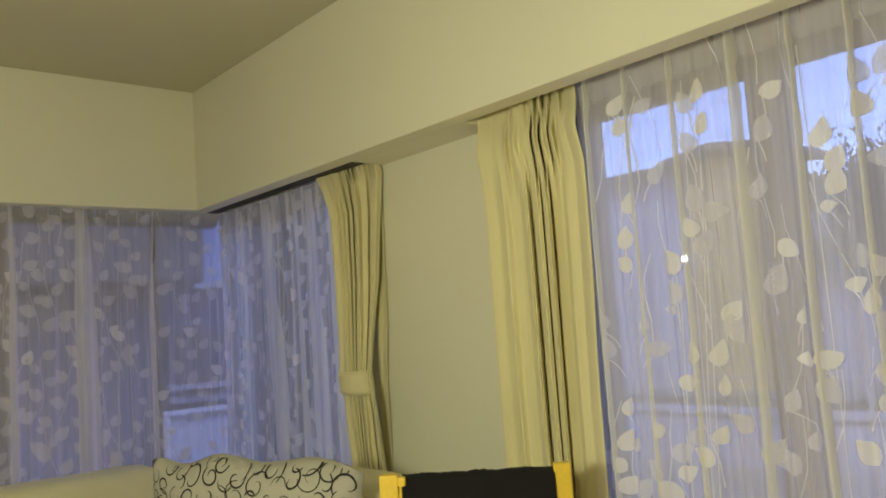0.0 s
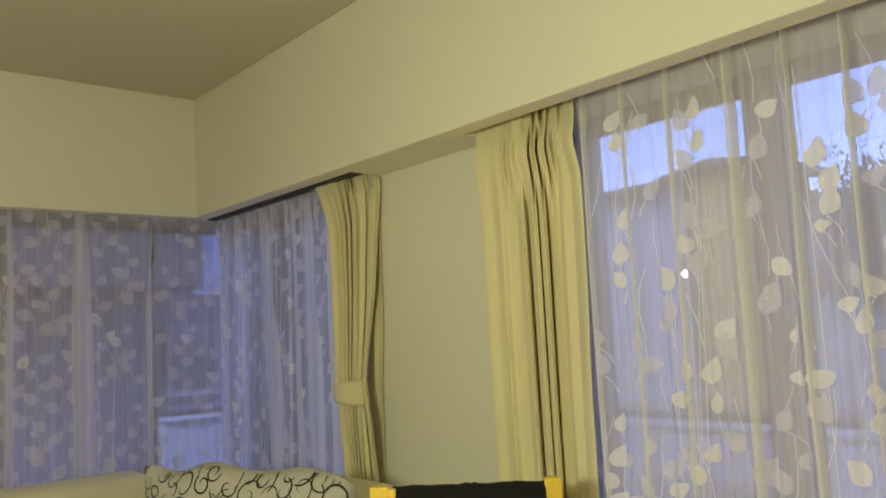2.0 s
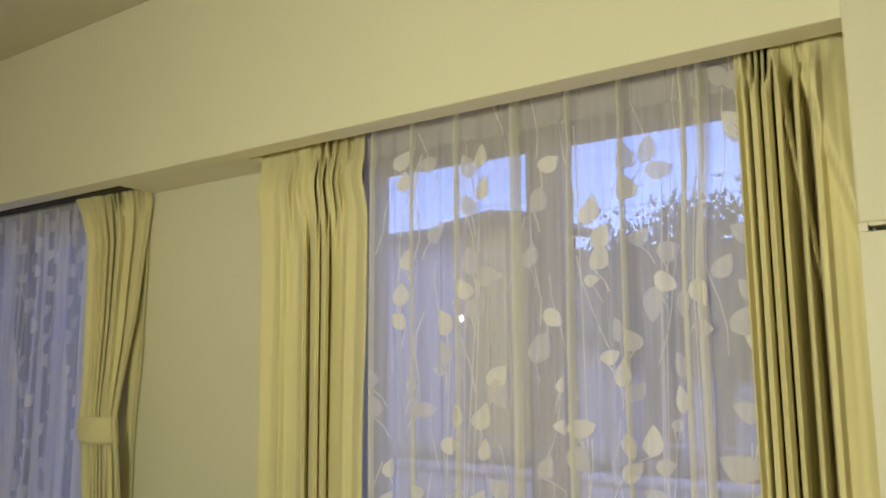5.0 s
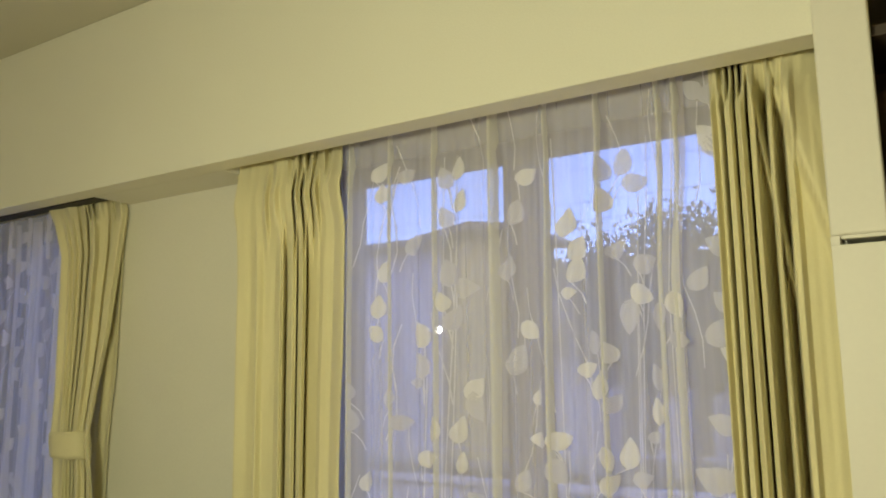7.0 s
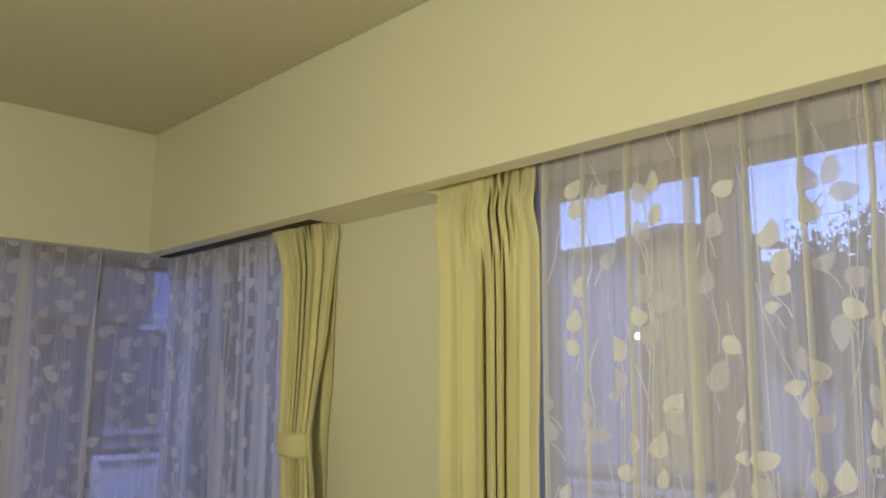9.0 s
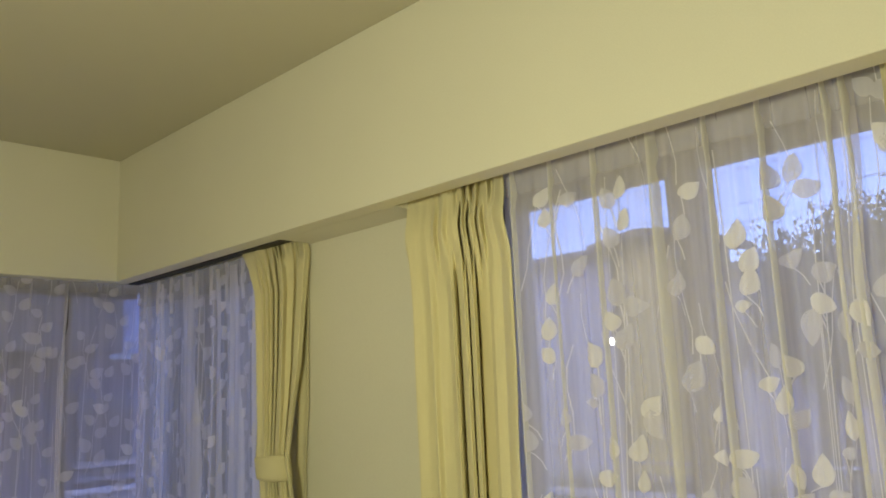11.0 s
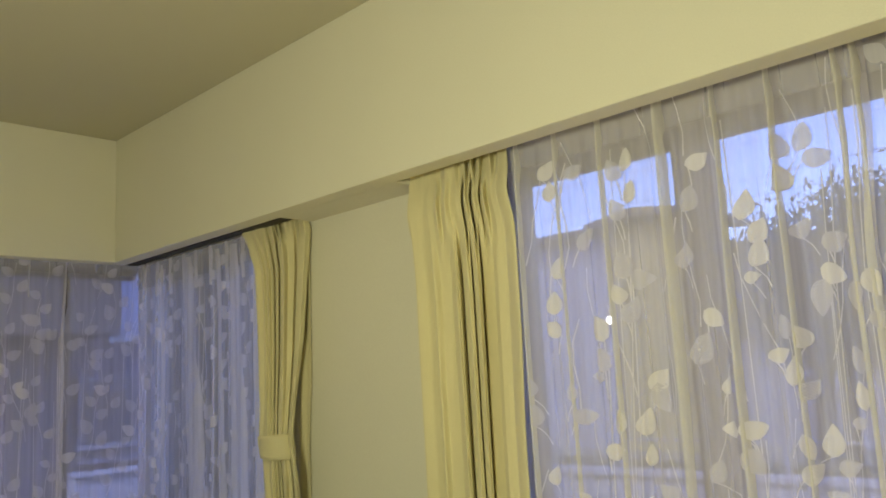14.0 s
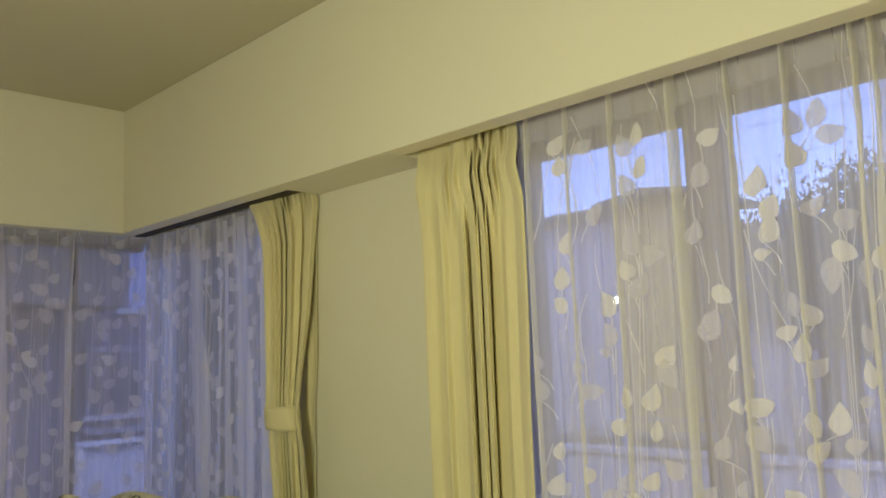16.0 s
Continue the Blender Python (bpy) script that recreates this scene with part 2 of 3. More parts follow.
setting("beam_north_fill", boxes((LIP + 0.001, BX0, LIP + 0.001, WN - 0.001, SLOT, ZC), (BX0, BX1, LIP + 0.001, WN - 0.001, ZB + 0.001, ZC), (BX1, 3.306, LIP + 0.001, WN - 0.001, SLOT, ZC)), PAPER,
        "papered underside of the beam behind its front board", "beam")
bm = bmesh.new()
block(bm, -LIP, 0.0, YS, LIP, ZB, ZC, 0.003)
setting("beam_west", bm, PAPER, "cream papered dropped beam above the side window", "beam")
setting("beam_west_fill", boxes((WW + 0.001, -LIP - 0.001, YS, WN - 0.001, SLOT, ZC)), PAPER, "papered slot above the side window", "beam")


def window(name, label, along, a0, a1, z0, z1, mullions, depth, bare=0.0):
    """A window in the wall plane; along 'x' or 'y'. mullions: list of (centre, width)."""
    w = thing(name, label, "window", kind="structure")

    def bar(nm, p0, p1, q0, q1, mat, d0, d1, parent=w):
        bm = bmesh.new()
        if along == "x":
            block(bm, p0, p1, d0, d1, q0, q1, 0.004)
        else:
            block(bm, -d1, -d0, p0, p1, q0, q1, 0.004)
        return part(nm, bm, mat, parent)
    t = 0.045
    for p0, p1, q0, q1 in ((a0, a0 + t, z0, z1), (a1 - t, a1, z0, z1), (a0 + t, a1 - t, z1 - t, z1), (a0 + t, a1 - t, z0, z0 + t)):
        if q1 - q0 > 0.5 and abs(p0 - bare) < 0.06:
            continue
        bar("window_frame", p0, p1, q0, q1, FRAME, depth - 0.022, depth + 0.05)
    for c, wd in mullions:
        bar("mullion", c - wd / 2, c + wd / 2, z0 + t, z1 - t, FRAME, depth - 0.03, depth + 0.03)
    edges = [a0 + t] + [e for c, wd in mullions for e in (c - wd / 2, c + wd / 2)] + [a1 - t]
    for p0, p1 in zip(edges[::2], edges[1::2]):
        g = bar("pane", p0, p1, z0 + t, z1 - t, GLASS, depth - 0.004, depth + 0.004)
        g.visible_shadow = False
    bar("window_sill", a0, a1, z0 - 0.02, z0 - 0.001, REVEAL, 0.20, depth - 0.05)
    return w


window("window_1", "dark metal corner window behind patterned sheers", "x", NX0, NX1, SILL, HEAD, [(0.50, 0.06)], GN, NX0)
window("window_2", "dark metal window with a wide middle stile", "x", MX0, MX1, 0.06, HEAD, [(2.567, 0.105)], GN)
window("window_3", "dark metal side window behind patterned sheers", "y", WY0, WY1, SILL, HEAD, [(-0.75, 0.06), (-0.072, 0.018)], GN, WY1 - 0.045)


# ---- curtains ----
def rail(name, x0, x1, y):
    r = thing("curtain_rail", "metal curtain rail in the slot of the beam", "curtain rail")
    part("track", boxes((x0, x1, y - 0.008, y + 0.008, SLOT - 0.03, SLOT - 0.001)), RAIL, r)


for a, b in ((-0.15, BX0 - 0.01), (BX1 + 0.01, 3.30)):
    if a > 0:
        rail("n", a, b, 0.115)
    rail("n", a, b, 0.165)
# Near-black strip added to keep the slot's gap dark above the sheers.
r = thing("curtain_rail", "near-black strip darkening the mouth of the beam slot", "curtain rail")
part("track", boxes((-0.085, BX0 - 0.02, 0.093, 0.140, ZB + 0.004, ZB + 0.03), bevel=0.002), SLOT_BLACK, r)
part("hanger", boxes((0.50, 0.52, 0.105, 0.125, ZB + 0.0305, SLOT - 0.001)), RAIL, r)
r = thing("curtain_rail", "metal curtain rail in the slot of the side beam", "curtain rail")
part("track", boxes((-0.158, -0.142, -2.6, 0.0, SLOT - 0.03, SLOT - 0.001)), RAIL, r)
TOP = SLOT - 0.032


def drape(label, f, nu, nv, z0):
    c = thing("curtain", label, "curtain", "cream drapes")
    ob = part("fabric", sheet(f, nu, nv), DRAPE, c, smooth=True)
    s = ob.modifiers.new("thickness", "SOLIDIFY")
    s.thickness = 0.003
    return c


def wob(a, b, k=0.0):
    return noise.noise((a, b, k))


def hang(u, d, top, pinch, low):
    """Depth of a pleated cloth at u, from the profiles at its heading, at the pinch and where it falls free."""
    if d < 0.09:
        return lerp(knots(u, *top), knots(u, *pinch), knots(d, (-0.02, 0.0), (0.09, 1.0)))
    return lerp(knots(u, *pinch), knots(u, *low), knots(d, (0.09, 0.0), (0.30, 1.0)))


# the hanging drape between the windows: flat on one side, deep narrow folds on the other
MID_TOP = ((0, 0.0), (0.10, 0.004), (0.30, 0.008), (0.36, 0.014), (0.40, -0.012), (0.50, -0.004), (0.55, 0.016), (0.60, -0.010), (0.635, 0.022), (0.67, -0.012), (0.71, 0.036), (0.75, -0.012), (0.785, 0.022), (0.85, -0.014), (0.905, 0.022), (0.95, -0.012), (1, 0.008))
MID_PINCH = ((0, 0.0), (0.12, 0.012), (0.28, 0.012), (0.315, -0.008), (0.36, 0.012), (0.405, -0.012), (0.47, 0.010), (0.52, -0.004), (0.575, 0.0), (0.59, 0.045), (0.615, -0.018), (0.655, 0.0), (0.67, 0.045), (0.70, -0.014), (0.745, 0.0), (0.76, 0.03), (0.79, -0.016), (0.835, 0.012), (0.87, -0.012), (0.93, -0.018), (1, 0.008))
MID_LOW = ((0, 0.03), (0.03, 0.0), (0.12, 0.016), (0.20, 0.010), (0.225, -0.006), (0.30, 0.012), (0.40, 0.012), (0.455, -0.012), (0.478, -0.004), (0.51, 0.038), (0.535, 0.0), (0.57, -0.018), (0.603, -0.008), (0.615, 0.034), (0.627, -0.004), (0.66, -0.020), (0.688, -0.008), (0.70, 0.036), (0.714, 0.018), (0.81, 0.004), (0.845, -0.016), (0.95, -0.014), (1, 0.012))


def f_mid(u, v):
    z = lerp(TOP, 0.03, v)
    d = ZB - z
    xl = knots(d, (-0.1, 1.755), (0.0, 1.760), (0.10, 1.770), (0.35, 1.782), (0.85, 1.788), (1.9, 1.82))
    xr = knots(d, (-0.1, 2.128), (0.0, 2.140), (0.07, 2.146), (0.20, 2.166), (0.85, 2.154), (1.9, 2.15))
    w = min(1.0, max(0.0, u - 0.035 * min(1.5, max(0.0, d - 0.3)) * math.sin(math.pi * u) + 0.006 * wob(u * 6, z * 1.3, 3)))
    q = hang(w, d, MID_TOP, MID_PINCH, MID_LOW) * (1 + 0.25 * wob(u * 7, z * 1.1, 8)) + 0.003 * wob(u * 16, z * 4.0, 2)
    y = knots(d, (-0.1, 0.135), (0.0, 0.130), (0.10, 0.108), (1.9, 0.104)) + q
    return lerp(xl, xr, u) - 0.9 * q * min(1, u * 4, (1 - u) * 8), y, z


drape("cream cloth drape hanging beside the tall window", f_mid, 400, 90, 0)


# the tied drape at the corner window
TIED_TOP = ((0, 0.0), (0.20, 0.004), (0.25, -0.006), (0.36, 0.0), (0.40, 0.014), (0.45, -0.010), (0.50, 0.0), (0.52, 0.026), (0.55, -0.008), (0.58, 0.022), (0.64, -0.014), (0.72, 0.0), (0.80, 0.014), (0.84, 0.026), (0.90, -0.006), (1, 0.010))
TIED_LOW = ((0, 0.012), (0.05, -0.006), (0.13, 0.006), (0.17, -0.005), (0.22, 0.006), (0.26, -0.005), (0.31, 0.006), (0.35, -0.007), (0.388, 0.012), (0.405, -0.004), (0.445, -0.008), (0.465, 0.0), (0.477, 0.042), (0.49, -0.004), (0.55, -0.012), (0.64, 0.008), (0.74, 0.012), (0.785, 0.030), (0.815, -0.008), (0.90, -0.014), (0.97, 0.0), (1, 0.02))


def f_tied(u, v):
    z = lerp(TOP, 0.45, v)
    d = ZB - z
    xl = course(d, (-0.1, 0.815), (-0.02, 0.830), (0.07, 0.880), (0.16, 0.924), (0.34, 0.938), (0.75, 0.960), (0.82, 0.985), (0.92, 0.985), (1.5, 1.02))
    xr = course(d, (-0.1, 1.260), (0.04, 1.285), (0.17, 1.263), (0.42, 1.222), (0.64, 1.164), (0.76, 1.140), (0.88, 1.167), (1.1, 1.20), (1.5, 1.20))
    w = min(1.0, max(0.0, u - 0.10 * knots(d, (0.3, 0.0), (0.70, 1.0), (0.80, 1.0), (1.1, 0.2)) * u * (1 - u) * 4 * knots(u, (0, 0), (0.5, 0.2), (0.75, 1), (1, 1))))
    q = hang(w, d, TIED_TOP, TIED_LOW, TIED_LOW) * knots(d, (-0.1, 0.8), (0.2, 1.1), (0.6, 0.8), (0.74, 0.5), (0.82, 0.5), (0.95, 0.9), (1.5, 1.0)) + 0.002 * wob(u * 15, z * 4.0, 2)
    y = lerp(0.120, knots(d, (0, 0.190), (0.5, 0.17), (0.78, 0.125), (1.2, 0.15)), u ** 1.5) - knots(d, (0.0, 0.0), (0.1, 0.004), (0.6, 0.012), (0.8, 0.025), (1.1, 0.01)) + q
    x = lerp(xl, xr, u) - 1.42 * (y - 0.120) * min(1, u * 5)
    return (min(x, 1.158) if d < 0.005 else x), min(y, 0.204), z


tied = drape("cream cloth drape gathered by a tieback", f_tied, 330, 90, 0)


def f_back(u, v):
    z = lerp(ZB + 0.02, 0.45, v)
    d = ZB - z
    return lerp(knots(d, (0, 1.03), (0.8, 0.99), (1.5, 1.04)), knots(d, (0, 1.158), (0.5, 1.150), (0.8, 1.128), (1.5, 1.12)), u), 0.200 + 0.005 * math.cos(u * 14 + 1), z


edge = part("outer_edge", sheet(f_back, 30, 30), DRAPE, tied, smooth=True)
edge.modifiers.new("thickness", "SOLIDIFY").thickness = 0.003


def f_band(u, v):
    a = 2 * math.pi * u
    z = lerp(1.152, 1.074, v) + 0.006 * math.cos(a) * (1 - 1.6 * v) + 0.003 * wob(u * 9, v * 2, 4)
    return 1.056 + (0.080 + 0.004 * math.sin(v * math.pi)) * math.cos(a) + 0.012 * v, 0.108 + 0.050 * math.sin(a), z


band = part("tieback", sheet(f_band, 40, 6), DRAPE, tied, smooth=True)
band.modifiers.new("thickness", "SOLIDIFY").thickness = 0.005


# the drape by the white cabinet
RIGHT_TOP = ((0, 0.01), (0.08, -0.004), (0.11, 0.035), (0.15, -0.012), (0.18, 0.045), (0.21, -0.012), (0.24, 0.05), (0.27, -0.010), (0.29, 0.05), (0.33, -0.016), (0.52, -0.006), (0.56, 0.016), (0.62, -0.012), (0.80, -0.008), (1, 0.01))
RIGHT_LOW = ((0, 0.02), (0.035, -0.008), (0.075, 0.016), (0.105, -0.010), (0.138, 0.06), (0.155, -0.010), (0.20, -0.018), (0.225, 0.0), (0.24, 0.115), (0.258, -0.006), (0.30, -0.020), (0.333, 0.0), (0.352, 0.115), (0.37, -0.008), (0.405, -0.018), (0.43, 0.05), (0.47, 0.085), (0.515, 0.095), (0.532, -0.004), (0.555, -0.016), (0.59, 0.05), (0.64, 0.085), (0.66, -0.008), (0.70, -0.012), (0.76, 0.016), (0.88, 0.022), (1, 0.03))


def f_right(u, v):
    z = lerp(TOP, 0.03, v)
    d = ZB - z
    xl = knots(d, (-0.1, 3.088), (0.0, 3.092), (0.12, 3.100), (1.0, 3.102), (1.9, 3.10))
    w = min(1.0, max(0.0, u + 0.012 * wob(u * 5, z * 1.2, 6) * min(1, u * 8)))
    q = hang(w, d, RIGHT_TOP, RIGHT_LOW, RIGHT_LOW) * (1 + 0.2 * wob(u * 8, z, 5)) + 0.002 * wob(u * 14, z * 4.0, 1)
    # two loose swags of cloth that fall across the folds
    for start, reach, high, side in ((0.36, 0.30 / 0.45, 0.030, 0.05), (0.54, 0.48 / 0.36, 0.046, 0.26)):
        line = start + reach * max(0.0, d - 0.02)
        q -= high * math.exp(-((u - line) / (side if u > line else 0.022)) ** 2) * knots(d, (0.0, 0.3), (0.08, 1), (0.34, 1), (0.48, 0.0))
        if u > line:
            q = lerp(q, min(q, 0.0), math.exp(-((u - line) / side) ** 2) * knots(d, (0.0, 0.0), (0.08, 1), (0.34, 1), (0.50, 0.0)))
    y = knots(d, (-0.1, 0.132), (0.0, 0.126), (0.10, 0.082), (1.9, 0.078)) + q
    return min(3.303, lerp(xl, 3.303, u) - 0.16 * q * min(1, u * 6)), max(y, 0.012), z


drape("cream cloth drape with deep folds beside the white cabinet", f_right, 400, 90, 0)


# ---- sheers with woven leaves ----
def leaf_outline(bm, place, cx, cz, size, angle, lift, width=0.345, cells=6):
    """One pointed leaf, laid on the cloth."""
    ca, sa = math.cos(angle), math.sin(angle)
    rows = []
    for i in range(cells * 2 + 1):
        s = i / (cells * 2)
        half = width * size * math.sin(math.pi * s ** 0.74) ** 0.85 if 0 < s < 1 else 0.0
        row = []
        for q in (-1, -0.66, -0.33, 0, 0.33, 0.66, 1):
            lx, lz = q * half + 0.06 * size * math.sin(math.pi * s), (s - 0.5) * size
            lx += 0.05 * size * (s - 0.5) ** 3
            row.append(bm.verts.new(place(cx + lx * ca - lz * sa, cz + lx * sa + lz * ca, lift)))
        rows.append(row)
    for a, b in zip(rows, rows[1:]):
        for k in range(6):
            bm.faces.new((a[k], a[k + 1], b[k + 1], b[k]))


def ribbon(bm, place, pts, width, lift):
    prev = None
    for k, (x, z) in enumerate(pts):
        a, b = pts[max(k - 1, 0)], pts[min(k + 1, len(pts) - 1)]
        dx, dz = b[0] - a[0], b[1] - a[1]
        n = math.hypot(dx, dz) or 1
        px, pz = -dz / n * width / 2, dx / n * width / 2
        cur = (bm.verts.new(place(x + px, z + pz, lift)), bm.verts.new(place(x - px, z - pz, lift)))
        if prev:
            bm.faces.new((prev[0], prev[1], cur[1], cur[0]))
        prev = cur


def sprigs(rng, x0, x1, z0, z1, step):
    """Leaves on climbing stems: (x, z, size, angle) and stem lines."""
    leaves, stems = [], []
    x = x0 + step * 0.4
    while x < x1:
        z = z0 + rng.uniform(0, 0.2)
        while z < z1 - 0.1:
            n = rng.choice((3, 4, 5, 5))
            lean = rng.uniform(-0.25, 0.25)
            pts = [(x + lean * 0.07 * k + 0.008 * math.sin(k * 1.3), z + 0.055 * k) for k in range(n + 1)]
            stems.append(pts)
            side = rng.choice((-1, 1))
            for k in range(1, n + 1):
                size = rng.uniform(0.060, 0.086) * (1 - 0.06 * k)
                ang = -side * rng.uniform(0.5, 1.2)
                leaves.append((pts[k][0] + side * size * 0.52, pts[k][1] + size * 0.22, size, ang))
                side = -side
            z += 0.055 * n + rng.uniform(0.03, 0.13)
        x += step * rng.uniform(0.8, 1.2)
    return leaves, stems


def sheer(label, depth, a0, a1, z0, z1, pleats, along, seed, own=(), pleat_amp=0.024, ripple=0.006, step=0.12, slip=0.0, widths=(0.018,), fall=9.0, layers=(), pull=0.0):
    """A sheer curtain on the line 'along' (x: parallel to the north wall, y: to the west wall)."""
    rng = random.Random(seed)
    k1, k2 = rng.uniform(0, 9), rng.uniform(0, 9)

    def dip(a, z):
        d = z1 - z
        y = 0.0
        for n, p in enumerate(pleats):
            wide = 0.009 + 0.010 * min(1, d / 0.9)
            drift = 0.012 * wob(n * 1.7, z * 0.9, seed)
            y += pleat_amp * (0.8 + 0.3 * wob(n * 3.1, z * 0.6, seed + 4)) * math.exp(-((a - p - drift) / wide) ** 2)
        y += ripple * min(1, d / 0.25 + 0.2) * (math.sin(a * 95 + k1 + 1.3 * wob(a * 4, z * 0.7, 2)) + 0.6 * math.sin(a * 173 + k2))
        y += 0.012 * wob(a * 5, z * 0.8, seed + 9) * min(1, d / 0.3)
        return y

    def place(a, z, lift=0.0):
        a -= pull * knots(ZB - z, (0.10, 0.0), (0.42, 1.0), (2.0, 1.0)) * knots(a, (a1 - 0.16, 0.0), (a1, 1.0))
        a = min(a1, max(a0, a)) - slip * knots(ZB - z, (0.0, 0.0), (0.18, 0.0), (0.34, 1.0), (2.0, 1.0))
        q = depth - dip(a, z) - lift
        return (a, q, z) if along == "x" else (-q, a, z)

    sprays, own = own, [leaf for spray in own for leaf in spray]
    c = thing("sheer_curtain", label, "sheer curtain", "sheers with leaves")
    n = int((a1 - a0) / 0.0045)
    part("fabric", sheet(lambda u, v: place(lerp(a0, a1, u), lerp(z1, z0, v)), n, 46), SHEER if sprays or a1 > 2 else DIMMED_SHEER, c, smooth=True)
    part("header_band", sheet(lambda u, v: place(lerp(a0, a1, u), lerp(z1, z1 - 0.105, v), 0.002), n, 4), HEADER, c, "denser heading tape", smooth=True)
    bm, bp = bmesh.new(), bmesh.new()
    leaves, stems = sprigs(rng, a0, a1, z0 + 0.05, z1 - 0.05, step)
    for x, z, size, ang in leaves:
        if a0 + 0.02 < x < a1 - 0.02 and z < z1 - 0.04 and all(math.hypot(x - o[0], z - o[1]) > 0.065 for o in own) and not (own and z > 1.05):
            leaf_outline(bp if rng.random() < (0.5 if own else 0.9) else bm, place, x, z, size, ang, 0.010)
    for n2, p in enumerate(pleats):
        bs = bmesh.new()
        wide = widths[n2 % len(widths)]

        def strip(u, v, p=p, n2=n2, wide=wide):
            z = lerp(z1, max(z0, z1 - fall), v)
            drift = 0.012 * wob(n2 * 1.7, z * 0.9, seed)
            grow = knots(ZB - z, (-0.1, 0.55), (-0.01, 0.65), (0.03, 0.95), (0.065, 0.62), (0.14, 0.75), (0.5, 0.9), (2.0, 0.8)) * (1 + 0.4 * wob(n2 * 5.1, z * 1.4, seed + 2))
            bend = 0.0015 * math.sin((ZB - z) * 40 + n2) * knots(ZB - z, (-0.1, 0.6), (0.08, 1.0), (0.2, 0.0), (2, 0.0))
            return place(p + drift + bend + (u - 0.5) * wide * grow, z, 0.004 + 0.009 * math.sin(math.pi * u))
        part("pleat", sheet(strip, 6, 90), PLEAT if fall > 1 else LAYER, c, smooth=True)
        if n2 + 1 < len(pleats):
            q, low = lerp(p, pleats[n2 + 1], rng.uniform(0.3, 0.7)), rng.uniform(0.1, 0.5)
            thin = rng.uniform(0.006, 0.012)
            part("soft_fold", sheet(lambda u, v, q=q, low=low, thin=thin, n2=n2: place(q + 0.012 * wob(n2 * 2.3, v * 1.5, seed) + (u - 0.5) * thin * min(1, v * 5), lerp(z1 - low, z0, v), 0.004), 3, 40), HEADER, c, smooth=True)
    for x, z, size, deg in own:
        leaf_outline(bp if rng.random() < 0.35 else bm, place, x, z, size * 0.001, -radians(deg), 0.011)
    for spray in sprays:
        mid = sum(leaf[0] for leaf in spray) / len(spray)
        for x, z, size, deg in spray:
            bx, bz = x - 0.00046 * size * math.sin(radians(deg)), z - 0.00046 * size * math.cos(radians(deg))
            tx = lerp(bx, mid, 0.5)
            ribbon(bm, place, [(bx, bz), (lerp(bx, tx, 0.35), bz - 0.010), (lerp(bx, tx, 0.75), bz - 0.026), (tx, bz - 0.048)], 0.0024, 0.004)
    for a, b, wide in layers:
        part("doubled_fold", sheet(lambda u, v, a=a, b=b, wide=wide: place(lerp(a, b, v) + (u - 0.5) * wide * (0.5 + 0.5 * min(1, v * 3)) + 0.008 * wob(v * 5, a * 9, seed), lerp(z1 - 0.02, z0, v), 0.010 + 0.008 * math.sin(math.pi * u)), 12, 60), LAYER, c, smooth=True)
    for pts in stems:
        ribbon(bm, place, pts, 0.0022, 0.003)
    for _ in range(int((a1 - a0) * 17)):
        x, zz, ln = rng.uniform(a0, a1), rng.uniform(z0, z1 - 1.0), rng.uniform(0.8, 1.5)
        lean = rng.uniform(-0.0015, 0.0035)
        ribbon(bm, place, [(x + 0.001 * math.sin(t * 0.5 + x * 50) + lean * t, min(z1 - 0.12, zz + ln * t / 12)) for t in range(13)], 0.0022, 0.003)
    part("leaf_pattern", bm, LEAF if a1 > 2 else LEAF_PALE, c, "opaque woven leaves and stems")["kind"] = "stuff"
    part("pale_leaf_pattern", bp, LEAF_PALE if a1 > 2 else LEAF_FAINT, c, "paler woven leaves")["kind"] = "stuff"
    return c


# woven leaves that stand out on the tall window's sheer, sprig by sprig: x, z, length in mm, turn in degrees
OWN = []
OWN.append([(2.259, 1.776, 56, 5), (2.255, 1.833, 62, 44), (2.339, 1.814, 58, 76), (2.359, 1.637, 67, 52), (2.275, 1.578, 70, 30)])
OWN.append([(2.491, 1.729, 60, 29), (2.45, 1.789, 59, -16), (2.487, 1.809, 59, 18), (2.451, 1.691, 57, -15), (2.457, 1.556, 68, -6), (2.506, 1.52, 71, 96), (2.441, 1.488, 52, -17), (2.473, 1.451, 70, 35)])
OWN.append([(2.897, 1.762, 64, 17), (2.925, 1.716, 61, 87), (2.848, 1.75, 59, 7), (2.846, 1.684, 62, -3), (2.762, 1.646, 69, 23), (2.785, 1.587, 59, 27), (2.78, 1.539, 61, 22), (2.765, 1.491, 41, 87)])
OWN.append([(2.878, 1.577, 53, 58), (2.945, 1.543, 63, 83), (2.933, 1.478, 61, 113), (2.904, 1.431, 76, -172), (2.98, 1.428, 61, 178), (3.02, 1.45, 58, 160), (3.025, 1.381, 47, 106)])
OWN.append([(2.671, 1.766, 59, 73), (2.64, 1.682, 63, 18), (2.619, 1.557, 63, 18), (2.673, 1.413, 57, 124), (2.635, 1.349, 78, 32), (2.687, 1.269, 44, 28)])
OWN.append([(2.819, 1.381, 54, -13), (2.852, 1.358, 48, -13), (2.803, 1.327, 47, 70), (2.83, 1.292, 64, 17), (2.856, 1.255, 49, 46)])
OWN.append([(2.96, 1.307, 58, -22), (2.958, 1.239, 59, -12), (2.949, 1.189, 36, 81), (2.916, 1.107, 50, 78)])
OWN.append([(2.685, 1.173, 49, -81), (2.737, 1.178, 58, 80), (2.732, 1.11, 62, 153), (2.844, 1.144, 53, 155), (2.885, 1.155, 67, 8), (2.843, 1.094, 56, 51), (2.643, 1.088, 55, 28)])
